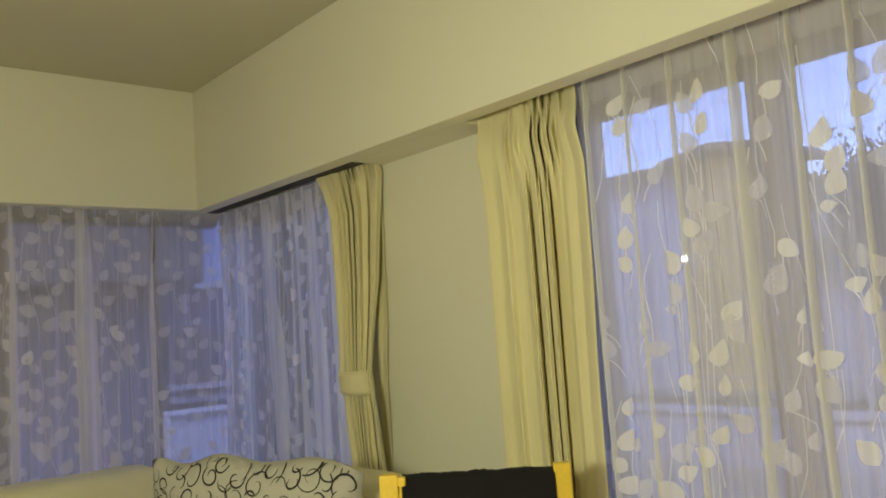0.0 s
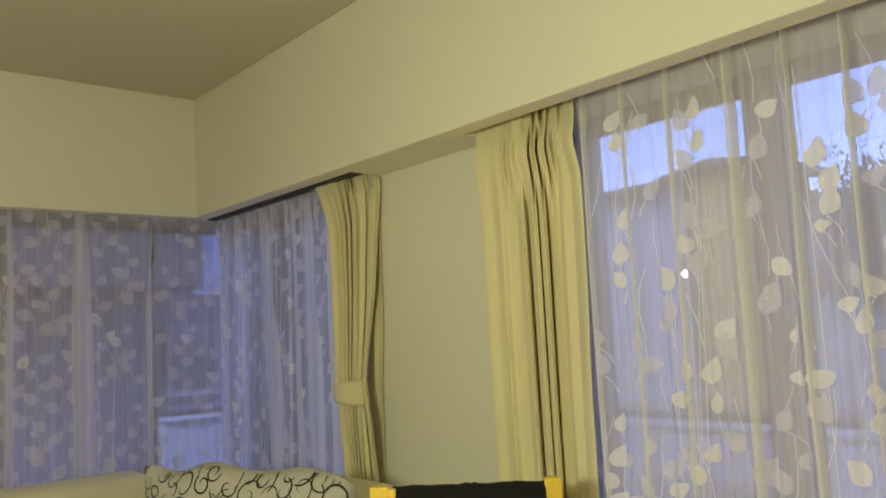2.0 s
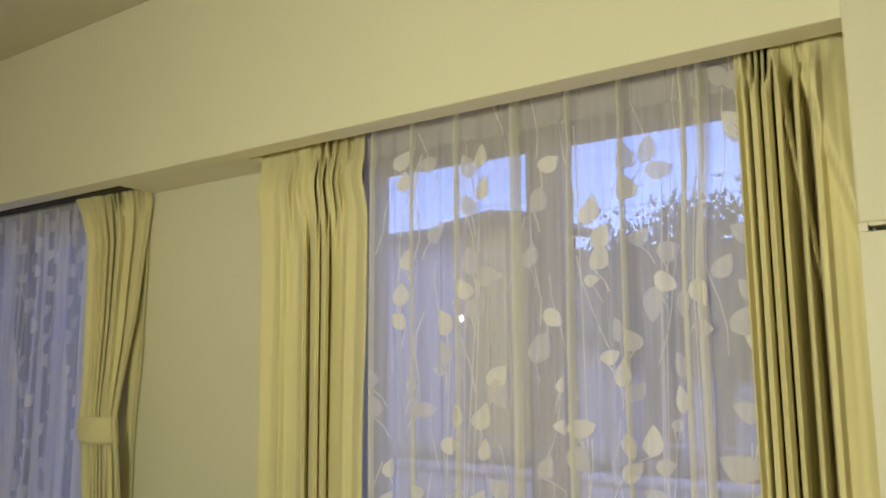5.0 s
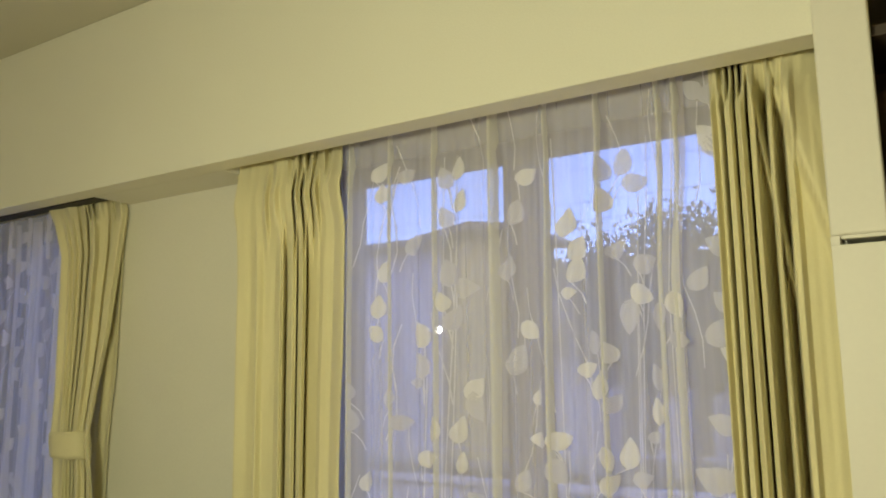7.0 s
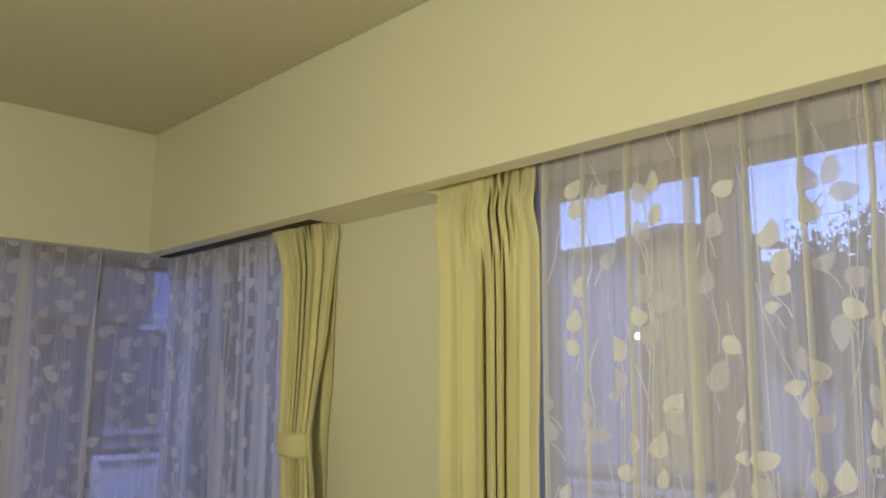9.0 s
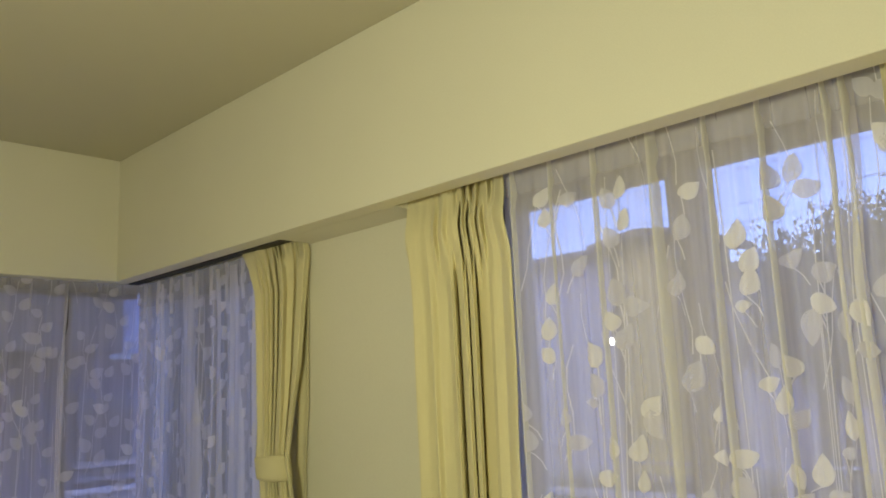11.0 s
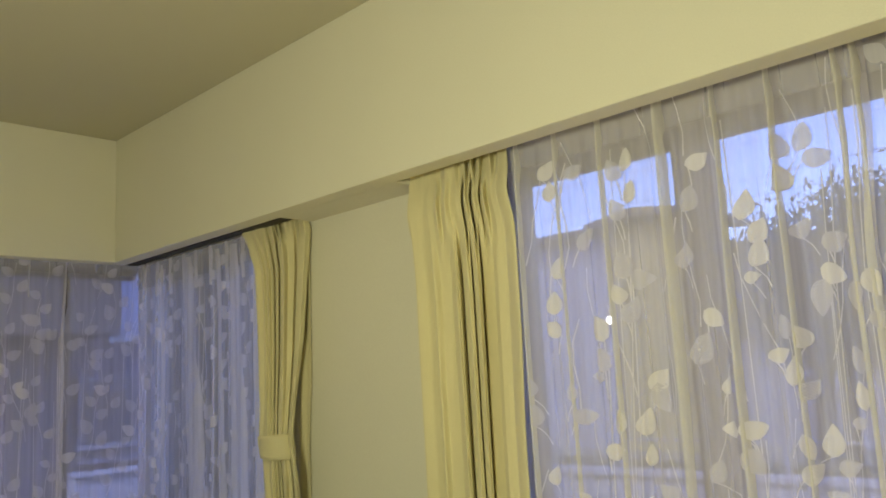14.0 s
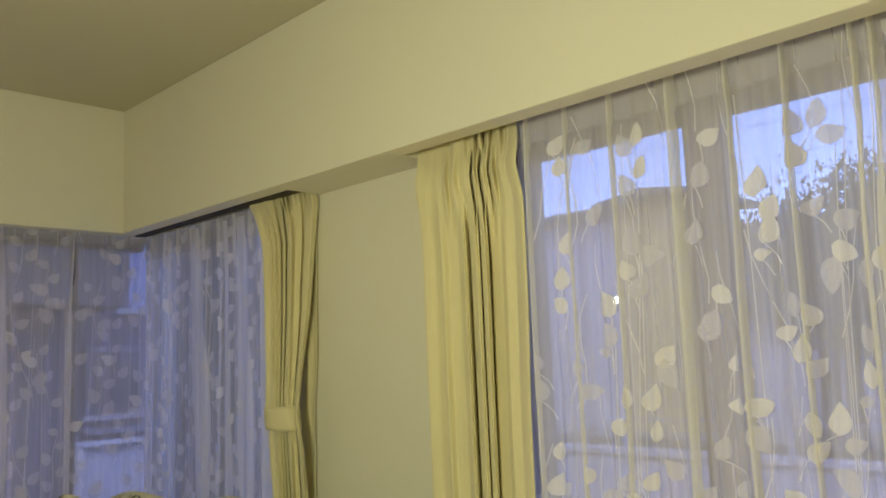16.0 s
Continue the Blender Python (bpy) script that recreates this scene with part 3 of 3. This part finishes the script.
OWN.append([(2.252, 1.487, 62, 6), (2.242, 1.419, 57, -59), (2.165, 1.279, 51, 6), (2.173, 1.208, 56, 5), (2.288, 1.268, 62, 6), (2.328, 1.207, 56, 90), (2.216, 1.064, 60, 29)])
OWN.append([(2.377, 1.413, 69, -18), (2.378, 1.339, 64, -12), (2.365, 1.296, 41, -80), (2.417, 1.193, 57, 6), (2.402, 1.126, 59, 81)])
OWN.append([(2.524, 1.287, 64, 48), (2.531, 1.245, 71, 164), (2.482, 1.193, 70, 28), (2.486, 1.118, 54, 18)])
sheer("ivory sheer curtain with woven leaves over the tall window", 0.163, 2.118, 3.034, 0.05, TOP, (2.168, 2.298, 2.428, 2.584, 2.722, 2.848, 2.980, 3.020), "x", 3, OWN, step=0.085, pull=0.020, widths=(0.014, 0.017, 0.019, 0.032, 0.018, 0.016, 0.022, 0.018))
sheer("narrow ivory sheer panel beside the drape", 0.170, 3.010, 3.145, 0.05, TOP, (3.10,), "x", 29, (), 0.008, 0.003, 0.08, widths=(0.016,))
sheer("ivory sheer curtain with woven leaves beside the room corner", 0.165, -0.126, 0.985, 0.30, ZB + 0.002, (-0.02, 0.10, 0.21, 0.33, 0.44, 0.56, 0.68, 0.79, 0.90), "x", 11, (), 0.014, 0.005, 0.10, widths=(0.012,), fall=0.16,
      layers=((0.36, 0.47, 0.115), (0.60, 0.64, 0.05), (0.72, 0.785, 0.10), (0.13, 0.15, 0.018), (0.88, 0.92, 0.06)))
sheer("narrow ivory sheer panel at the room corner", 0.135, -0.152, 0.228, 0.30, TOP, (-0.03,), "y", 17, (), 0.004, 0.0012, 0.09, slip=0.035, widths=(0.008,), fall=0.10)
sheer("ivory sheer curtain with woven leaves over the side window", 0.135, -2.3, -0.160, 0.30, TOP, tuple(-2.2 + 0.145 * k for k in range(14)), "y", 23, (), 0.010, 0.003, 0.075, widths=(0.009,), fall=0.22,
      layers=((-0.165, -0.165, 0.014), (-0.745, -0.745, 0.03), (-0.47, -0.45, 0.09), (-1.0, -0.98, 0.06)))

# ---- furniture ----
def soft(bm, x0, x1, y0, y1, z0, z1, r):
    block(bm, x0, x1, y0, y1, z0, z1)
    bmesh.ops.bevel(bm, geom=bm.edges[:], offset=r, segments=5, profile=0.5, affect="EDGES")
    return bm


def sofa():
    s = thing("corner_sofa", "cream upholstered corner sofa below the corner windows", "sofa")
    part("backrest", soft(bmesh.new(), -0.07, 0.17, -2.0, -0.25, 0.12, 0.800, 0.06), SOFA, s, smooth=True)
    part("backrest", soft(bmesh.new(), 1.10, 1.80, -0.155, 0.04, 0.12, 0.850, 0.06), SOFA, s, smooth=True)
    part("seat", soft(bmesh.new(), 0.175, 0.85, -2.0, -0.16, 0.12, 0.42, 0.05), SOFA, s, smooth=True)
    part("seat", soft(bmesh.new(), 0.855, 1.78, -0.85, -0.16, 0.12, 0.42, 0.05), SOFA, s, smooth=True)
    for x, y in ((0.1, -1.9), (0.75, -1.9), (0.1, -0.1), (1.5, -0.75), (1.7, -0.05)):
        part("leg", tube(bmesh.new(), [(x, y, 0), (x, y, 0.125)], [0.02, 0.025], 12), DARKWOOD, s)


sofa()


def cushion(a, b, height, lean):
    """A plump cushion standing between the points a and b of its lower edge."""
    A, B = Vector(a), Vector(b)
    ax = (B - A).normalized()
    back = Vector((-ax.y, ax.x, 0))
    wide = (B - A).length
    up = (Vector((0, 0, 1)) + back * lean).normalized()

    def place(u, v, side):
        s, t = 2 * u - 1, 2 * v - 1
        pin = 1 - 0.05 * (1 - abs(s) ** 2) - 0.0
        plump = 0.085 * max(0.0, (1 - s ** 4)) ** 0.6 * max(0.0, (1 - t ** 4)) ** 0.6
        tz = height * (v * (1 - 0.07 * abs(s) ** 7) - 0.02 * (1 - s * s) * (v - 0.5)) + 0.018 * v * wob(u * 5, 1.3, 2) + 0.012 * v * math.cos(u * 17)
        q = A + ax * (wide * (0.5 + (u - 0.5) * (1 - 0.06 * (1 - t * t)))) + up * tz
        nrm = ax.cross(up).normalized()
        return q + nrm * side * (plump + 0.006 * wob(u * 7, v * 7, 3))
    c = thing("cushion", "ivory cushion with black scroll print resting on the sofa", "cushion")
    bm = bmesh.new()
    for side in (-1, 1):
        g = sheet(lambda u, v: place(u, v, side), 40, 26)
        me = bpy.data.meshes.new("half")
        g.to_mesh(me)
        g.free()
        bm.from_mesh(me)
        bpy.data.meshes.remove(me)
    bmesh.ops.remove_doubles(bm, verts=bm.verts[:], dist=0.004)
    bmesh.ops.recalc_face_normals(bm, faces=bm.faces[:])
    part("cover", bm, CUSHION, c, smooth=True)
    rng = random.Random(8)
    bm = bmesh.new()
    spots = [(0.05 + 0.075 * i, 0.98 - 0.085 * j) for j in range(7) for i in range(13)]
    for k, (su, sv) in enumerate(spots):
        u, v = su + rng.uniform(-0.022, 0.022), sv + rng.uniform(-0.02, 0.02)
        r0, turn, hand = rng.uniform(0.022, 0.044), rng.uniform(0, 6.28), rng.choice((-1, 1))
        wid = rng.uniform(0.0024, 0.0054)
        prev = None
        n = 22
        for i in range(n + 1):
            f = i / n
            ang = turn + hand * f * rng.choice((1,)) * (3.0 + 2.2 * (k % 3))
            rad = r0 * (1 - 0.72 * f)
            w = wid * (0.25 + math.sin(math.pi * min(1, 0.15 + f * 0.85)))
            pair = []
            for d in (-w / 2, w / 2):
                uu = u + (rad + d) * math.cos(ang) / wide
                vv = v + (rad + d) * math.sin(ang) / height
                pair.append((min(0.995, max(0.005, uu)), min(0.99, max(0.05, vv))))
            cur = [bm.verts.new(place(p[0], p[1], 1) + ax.cross(up).normalized() * 0.0025) for p in pair]
            if prev:
                bm.faces.new((prev[0], prev[1], cur[1], cur[0]))
            prev = cur
    part("scroll_print", bm, INK, c, "black curling scroll print")["kind"] = "stuff"
    return c


cushion((0.90, -0.575, 0.425), (1.605, -0.248, 0.425), 0.525, 0.0)


def chair():
    """A chair seen from its front side, its back to the wall."""
    c = thing("chair", "yellow painted wooden chair with a straight back", "chair")
    L, R = Vector((1.945, -0.412, 0)), Vector((2.216, -0.118, 0))
    ax = (R - L).normalized()
    fr = Vector((ax.y, -ax.x, 0))
    m = Matrix((( ax.x, fr.x, 0, L.x), (ax.y, fr.y, 0, L.y), (0, 0, 1, 0), (0, 0, 0, 1)))
    w = (R - L).length

    def bit(name, x0, x1, y0, y1, z0, z1, b=0.004):
        bm = boxes((x0, x1, y0, y1, z0, z1), bevel=b)
        bmesh.ops.transform(bm, matrix=m, verts=bm.verts[:])
        return part(name, bm, YELLOW, c)
    bit("back_post", -0.022, 0.022, -0.016, 0.016, 0, 0.962)
    bit("back_post", w - 0.020, w + 0.020, -0.016, 0.016, 0, 0.966)
    bit("top_rail", 0.022, w - 0.022, -0.011, 0.011, 0.905, 0.948)
    bit("knob", 0.022, 0.040, 0.008, 0.030, 0.938, 0.958, 0.003)
    bit("back_slat", 0.022, w - 0.022, -0.009, 0.009, 0.62, 0.68)
    bit("seat", -0.02, w + 0.02, 0.018, 0.40, 0.42, 0.45)
    for x in (0.0, w):
        bit("front_leg", x - 0.018, x + 0.018, 0.35, 0.386, 0, 0.418)
        bit("side_rail", x - 0.012, x + 0.012, 0.018, 0.35, 0.36, 0.415)
    g = thing("garment", "black knitted garment draped over the chair back", "garment")

    def f(u, v):
        s = 2 * v - 1
        z = 0.960 - 0.40 * abs(s) ** 1.0 if abs(s) > 0.12 else 0.960 - 0.40 * (0.06 + 0.06 * (s / 0.12) ** 2) + 0.024
        z += 0.004 * wob(u * 9, 2.2) + 0.003 * wob(u * 34, 5.1)
        y = (0.020 + 0.012 * abs(s)) * (1 if s > 0 else -1) * min(1, abs(s) / 0.12)
        y += 0.006 * math.sin(u * 24 + 2) * abs(s)
        p = m @ Vector((lerp(0.030, w - 0.018, u) + 0.008 * s * wob(u * 3, s), y, z))
        return p
    ob = part("cloth", sheet(f, 70, 40), BLACK, g, smooth=True)
    ob.modifiers.new("thickness", "SOLIDIFY").thickness = 0.006


chair()


def wall_cabinet():
    c = thing("wall_cabinet", "white tall cabinet with open shelves over doors", "cabinet")
    x0, x1, y0 = 3.307, 4.40, -0.03
    part("stile", boxes((x0, 3.392, y0, y0 + 0.03, 1.532, ZC - 0.002), bevel=0.004), CABINET, c)
    part("side_panel", boxes((x0 + 0.004, x0 + 0.022, y0 + 0.031, WN - 0.002, 0.0, ZC - 0.002), bevel=0.002), CABINET, c)
    part("bottom_board", boxes((x0 + 0.0145, x1, y0 + 0.004, WN - 0.004, 1.526, 1.56), bevel=0.002), CABINET, c)
    part("slot_end", boxes((x0, x0 + 0.014, y0, y0 + 0.03, 1.5172, 1.5315)), CABINET, c)
    part("door", boxes((x0, 3.86, y0 + 0.0005, y0 + 0.024, 0.06, 1.517), bevel=0.001), CABINET, c)
    part("door", boxes((3.864, x1, y0 + 0.002, y0 + 0.024, 0.06, 1.516), bevel=0.003), CABINET, c)
    part("plinth", boxes((x0 + 0.016, x1, y0 + 0.03, WN - 0.004, 0.0, 0.06)), CABINET, c)
    part("shelf", boxes((x0 + 0.024, x1, y0 + 0.034, WN - 0.004, 1.868, 1.888), bevel=0.002), DARKWOOD, c)
    part("back_panel", boxes((x0 + 0.024, x1, WN - 0.003, WN - 0.001, 1.561, ZC - 0.002)), DARKWOOD, c)
    part("right_side", boxes((x1 + 0.001, x1 + 0.02, y0, WN - 0.002, 0.0, ZC - 0.002)), CABINET, c)
    b = thing("basket", "brown woven basket on the cabinet shelf", "basket")

    def wall(u, v):
        a = 2 * math.pi * u
        r = 0.075 + 0.012 * v + 0.002 * math.cos(a * 24) * math.cos(v * 40)
        return 3.50 + r * 1.3 * math.cos(a), 0.10 + r * math.sin(a), 1.561 + 0.22 * v
    ob = part("body", sheet(wall, 96, 24), BASKET, b, smooth=True)
    ob.modifiers.new("thickness", "SOLIDIFY").thickness = 0.006
    part("rim", tube(bmesh.new(), [(3.50 + 0.113 * math.cos(k * math.pi / 12), 0.10 + 0.087 * math.sin(k * math.pi / 12), 1.781) for k in range(25)], [0.007] * 25, 8), BASKET, b, smooth=True)
    d = thing("box", "yellow card box on the upper cabinet shelf", "box")
    part("body", boxes((3.425, 3.60, 0.02, 0.17, 1.889, 2.03), bevel=0.003), OCHRE, d)
    part("lid", boxes((3.420, 3.605, 0.015, 0.175, 2.031, 2.07), bevel=0.003), OCHRE, d)


wall_cabinet()


# ---- outside ----
setting("ground", boxes((-400, 400, -400, 400, -0.75, -0.55)), GRASS, "dark ground around the houses", "ground")
setting("road", boxes((-60, 60, 8.6, 13.2, -0.549, -0.53)), ROAD, "asphalt street in the dusk", "road")
setting("pavement", boxes((-60, 60, 7.4, 8.6, -0.549, -0.42)), CONCRETE, "pale concrete pavement with a kerb", "pavement")


def house(name, label, x0, x1, y0, y1, eave, ridge, wall_mat, windows, face, gable="x"):
    h = thing(name, label, "house")
    part("wall", boxes((x0, x1, y0, y1, -0.6, eave)), wall_mat, h)
    bm = bmesh.new()
    o = 0.45
    if gable == "x":
        ym = (y0 + y1) / 2
        prof = [(y0 - o, eave), (ym, ridge), (y1 + o, eave), (y1 + o, eave + 0.15), (ym, ridge + 0.18), (y0 - o, eave + 0.15)]
        a = [bm.verts.new((x0 - o, p, q)) for p, q in prof]
        b = [bm.verts.new((x1 + o, p, q)) for p, q in prof]
    else:
        xm = (x0 + x1) / 2
        prof = [(x0 - o, eave), (xm, ridge), (x1 + o, eave), (x1 + o, eave + 0.15), (xm, ridge + 0.18), (x0 - o, eave + 0.15)]
        a = [bm.verts.new((p, y0 - o, q)) for p, q in prof]
        b = [bm.verts.new((p, y1 + o, q)) for p, q in prof]
    bm.faces.new(a)
    bm.faces.new(b[::-1])
    for k in range(6):
        bm.faces.new((a[k], b[k], b[(k + 1) % 6], a[(k + 1) % 6]))
    bmesh.ops.recalc_face_normals(bm, faces=bm.faces[:])
    part("roof", bm, ROOF, h)
    for p0, p1, z0, z1 in windows:
        if face == "s":
            w = part("window", boxes((p0, p1, y0 - 0.06, y0 - 0.002, z0, z1), bevel=0.01), WHITE_TRIM, h)
            for q0, q1 in ((p0 + 0.06, (p0 + p1) / 2 - 0.025), ((p0 + p1) / 2 + 0.025, p1 - 0.06)):
                part("pane", boxes((q0, q1, y0 - 0.075, y0 - 0.061, z0 + 0.07, z1 - 0.07)), DARKGLASS, w)
        else:
            w = part("window", boxes((x1 + 0.002, x1 + 0.06, p0, p1, z0, z1), bevel=0.01), POST, h)
            for b0, b1 in ((z1 + 0.001, z1 + 0.05), (z0 + 0.12, z0 + 0.17)):
                part("bar", boxes((x1 + 0.002, x1 + 0.10, p0 - 0.02, p1 + 0.02, b0, b1), bevel=0.006), SIDING, w)
            for q0, q1 in ((p0 + 0.06, (p0 + p1) / 2 - 0.025), ((p0 + p1) / 2 + 0.025, p1 - 0.06)):
                part("pane", boxes((x1 + 0.061, x1 + 0.075, q0, q1, z0 + 0.07, z1 - 0.07)), DARKGLASS, w)
    return h


house("house", "grey-sided house across the street under a slate roof", -17, -6.9, 14.8, 21, 4.45, 5.0, SIDING, [(-14.8, -13.2, 0.6, 2.0), (-12.2, -10.6, 0.5, 2.1), (-16.8, -15.6, 0.9, 2.2)], "s")
house("house", "tan rendered annexe with a shallow roof across the street", -6.6, -4.9, 14.6, 17, 4.50, 4.66, TAN, [], "s", "y")
house("house", "low grey house behind the trees across the street", -4.9, 7.5, 16, 22, 3.75, 4.2, SIDING, [], "s")
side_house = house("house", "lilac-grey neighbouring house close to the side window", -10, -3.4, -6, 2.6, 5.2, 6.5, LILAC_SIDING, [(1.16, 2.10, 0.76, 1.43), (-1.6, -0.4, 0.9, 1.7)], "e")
# Dark slab added to give the shaded upper wall of this house.
part("shade_slab", boxes((-3.398, -2.75, -6, 1.25, 1.78, 3.0), bevel=0.01), ROOF, side_house)
house("house", "pale house beyond the garden behind the corner window", -14.0, -6.8, 5.6, 9, 4.2, 5.2, PALE_SIDING, [(-12.6, -11.0, 0.6, 1.7), (-9.9, -8.3, 0.6, 1.9)], "s")


# Upper window; its pane has the reflected sky painted in.
sky_window = part("window", boxes((-3.398, -3.34, 1.40, 2.05, 1.76, 2.36), bevel=0.01), WHITE_TRIM, side_house)
part("pane", boxes((-3.339, -3.325, 1.45, 2.0, 1.81, 2.31)), SKY_PANE, sky_window, "pale blue pane with the sky's brightness painted in")


def garden_wall():
    f = thing("garden_wall", "pale plastered garden wall before the neighbouring house", "wall")
    part("panel", boxes((-3.15, -3.0, 1.0, 4.2, -0.56, 0.70), bevel=0.01), PLASTER, f)
    part("coping", boxes((-3.19, -2.96, 1.0, 4.2, 0.701, 0.735), bevel=0.01), PLASTER, f)


garden_wall()


def fence():
    f = thing("fence", "low fence with pale rails along the pavement", "fence")
    part("panel", boxes((-14, 8, 7.02, 7.10, -0.56, 0.03), bevel=0.01), SIDING, f)
    part("lower_rail", boxes((-14, 8, 6.97, 7.12, 0.031, 0.12), bevel=0.015), SIDING, f, "wide pale rail")
    part("top_rail", tube(bmesh.new(), [(-14, 7.05, 0.455), (8, 7.05, 0.455)], [0.014, 0.014], 8), SIDING, f)
    for k in range(12):
        part("post", boxes((-13.9 + 1.98 * k, -13.86 + 1.98 * k, 7.03, 7.07, 0.131, 0.438)), SIDING, f)


fence()


def street_lamp(x, y, z, r, label, strength, mat_rgb):
    s = thing("street_lamp", label, "street lamp")
    part("pole", tube(bmesh.new(), [(x, y + 0.25, -0.6), (x, y + 0.25, z + 0.3)], [0.06, 0.045], 10), FRAME, s)
    part("arm", tube(bmesh.new(), [(x, y + 0.25, z + 0.28), (x, y, z + 0.2), (x, y, z + 0.1)], [0.025, 0.02, 0.02], 8), FRAME, s)
    bm = bmesh.new()
    bmesh.ops.create_uvsphere(bm, u_segments=16, v_segments=10, radius=r, matrix=Matrix.Translation((x, y, z)) @ Matrix.Diagonal((1, 1, 1.15, 1)))
    part("bulb", bm, glow("bulb_glow", mat_rgb, strength), s, "glowing ball", smooth=True)


street_lamp(-5.17, 12.0, 2.23, 0.06, "lit street lamp across the road", 14, (1, 0.97, 0.9))


# Glowing ball stands in for a light mirrored in the window; bracket added.
def mirrored_light(x, y, z):
    s = thing("mirrored_light", "small glowing spot standing in for a mirrored light", "lamp")
    part("bracket", boxes((x - 0.03, x + 0.03, y + 0.04, y + 0.098, z - 0.05, z + 0.09), bevel=0.008), FRAME, s)
    bm = bmesh.new()
    bmesh.ops.create_uvsphere(bm, u_segments=16, v_segments=10, radius=0.045, matrix=Matrix.Translation((x, y, z)))
    part("bulb", bm, glow("mirrored_glow", (1, 0.97, 0.9), 5), s, "glowing ball", smooth=True)


mirrored_light(-10.18, 5.5, 2.40)


def tree(x, y, height, spread, seed, leaves, bare=False):
    rng = random.Random(seed)
    t = thing("tree", "dusky tree with an uneven crown" if not bare else "bare tree with thin branches", "tree")
    bm, bl = bmesh.new(), bmesh.new()
    tube(bm, [(x, y, -0.6), (x + 0.1, y, height * 0.3), (x + 0.05, y, height * 0.75)], [0.16, 0.12, 0.05], 8)
    tips = []
    for k in range(26):
        a, h = rng.uniform(0, 6.28), rng.uniform(0.25, 0.75)
        ln = spread * rng.uniform(0.5, 1.0) * (1.15 - h)
        p0 = Vector((x + 0.05, y, height * h))
        p1 = p0 + Vector((math.cos(a) * ln * 0.5, math.sin(a) * ln * 0.5, ln * 0.35))
        p2 = p0 + Vector((math.cos(a + 0.2) * ln, math.sin(a + 0.2) * ln, ln * (1.0 if bare else 0.6)))
        tube(bm, [p0, p1, p2], [0.04, 0.022, 0.008], 5)
        tips += [p1, p2, (p1 + p2) / 2]
    part("trunk", bm, BARK, t)
    if leaves:
        for k in range(leaves):
            c = rng.choice(tips) + Vector((rng.gauss(0, 0.28), rng.gauss(0, 0.28), rng.gauss(0, 0.22)))
            d = Euler((rng.uniform(0, 3), rng.uniform(0, 3), rng.uniform(0, 6))).to_matrix()
            s = rng.uniform(0.03, 0.065)
            q = [bl.verts.new(c + d @ Vector(v)) for v in ((-s, 0, 0), (0, -s * 0.5, s * 0.1), (s, 0, 0), (0, s * 0.5, s * 0.1))]
            bl.faces.new(q)
        part("crown", bl, FOLIAGE, t)["kind"] = "stuff"


tree(-0.75, 10.2, 3.9, 1.5, 4, 10000)
tree(0.35, 10.0, 4.2, 1.5, 9, 10000)
tree(1.6, 11.0, 4.0, 1.6, 31, 8000)
tree(-1.6, 13.8, 5.8, 2.2, 14, 0, True)
tree(0.6, 13.9, 6.0, 2.4, 21, 0, True)


def pole(x, y):
    p = thing("utility_pole", "grey concrete utility pole by the street", "pole")
    part("post", tube(bmesh.new(), [(x, y, -0.6), (x, y, 7.5)], [0.16, 0.11], 12), CONCRETE, p, smooth=True)
    part("crossarm", boxes((x - 0.05, x + 0.05, y - 0.6, y + 0.25, 5.6, 5.7)), FRAME, p)


pole(-22.0, 13.8)
pole(14.0, 13.8)


def cable(y, z, sag, r):
    c = thing("overhead_cable", "dark overhead cable across the street", "cable")
    part("wire", tube(bmesh.new(), [(x, y, z + sag * ((x + 4) / 12) ** 2) for x in range(-22, 15, 2)], [r] * 19, 6), FRAME, c)


cable(13.8, 4.45, 0.5, 0.006)
cable(13.9, 4.85, 0.5, 0.006)
cable(13.7, 5.5, 0.4, 0.005)
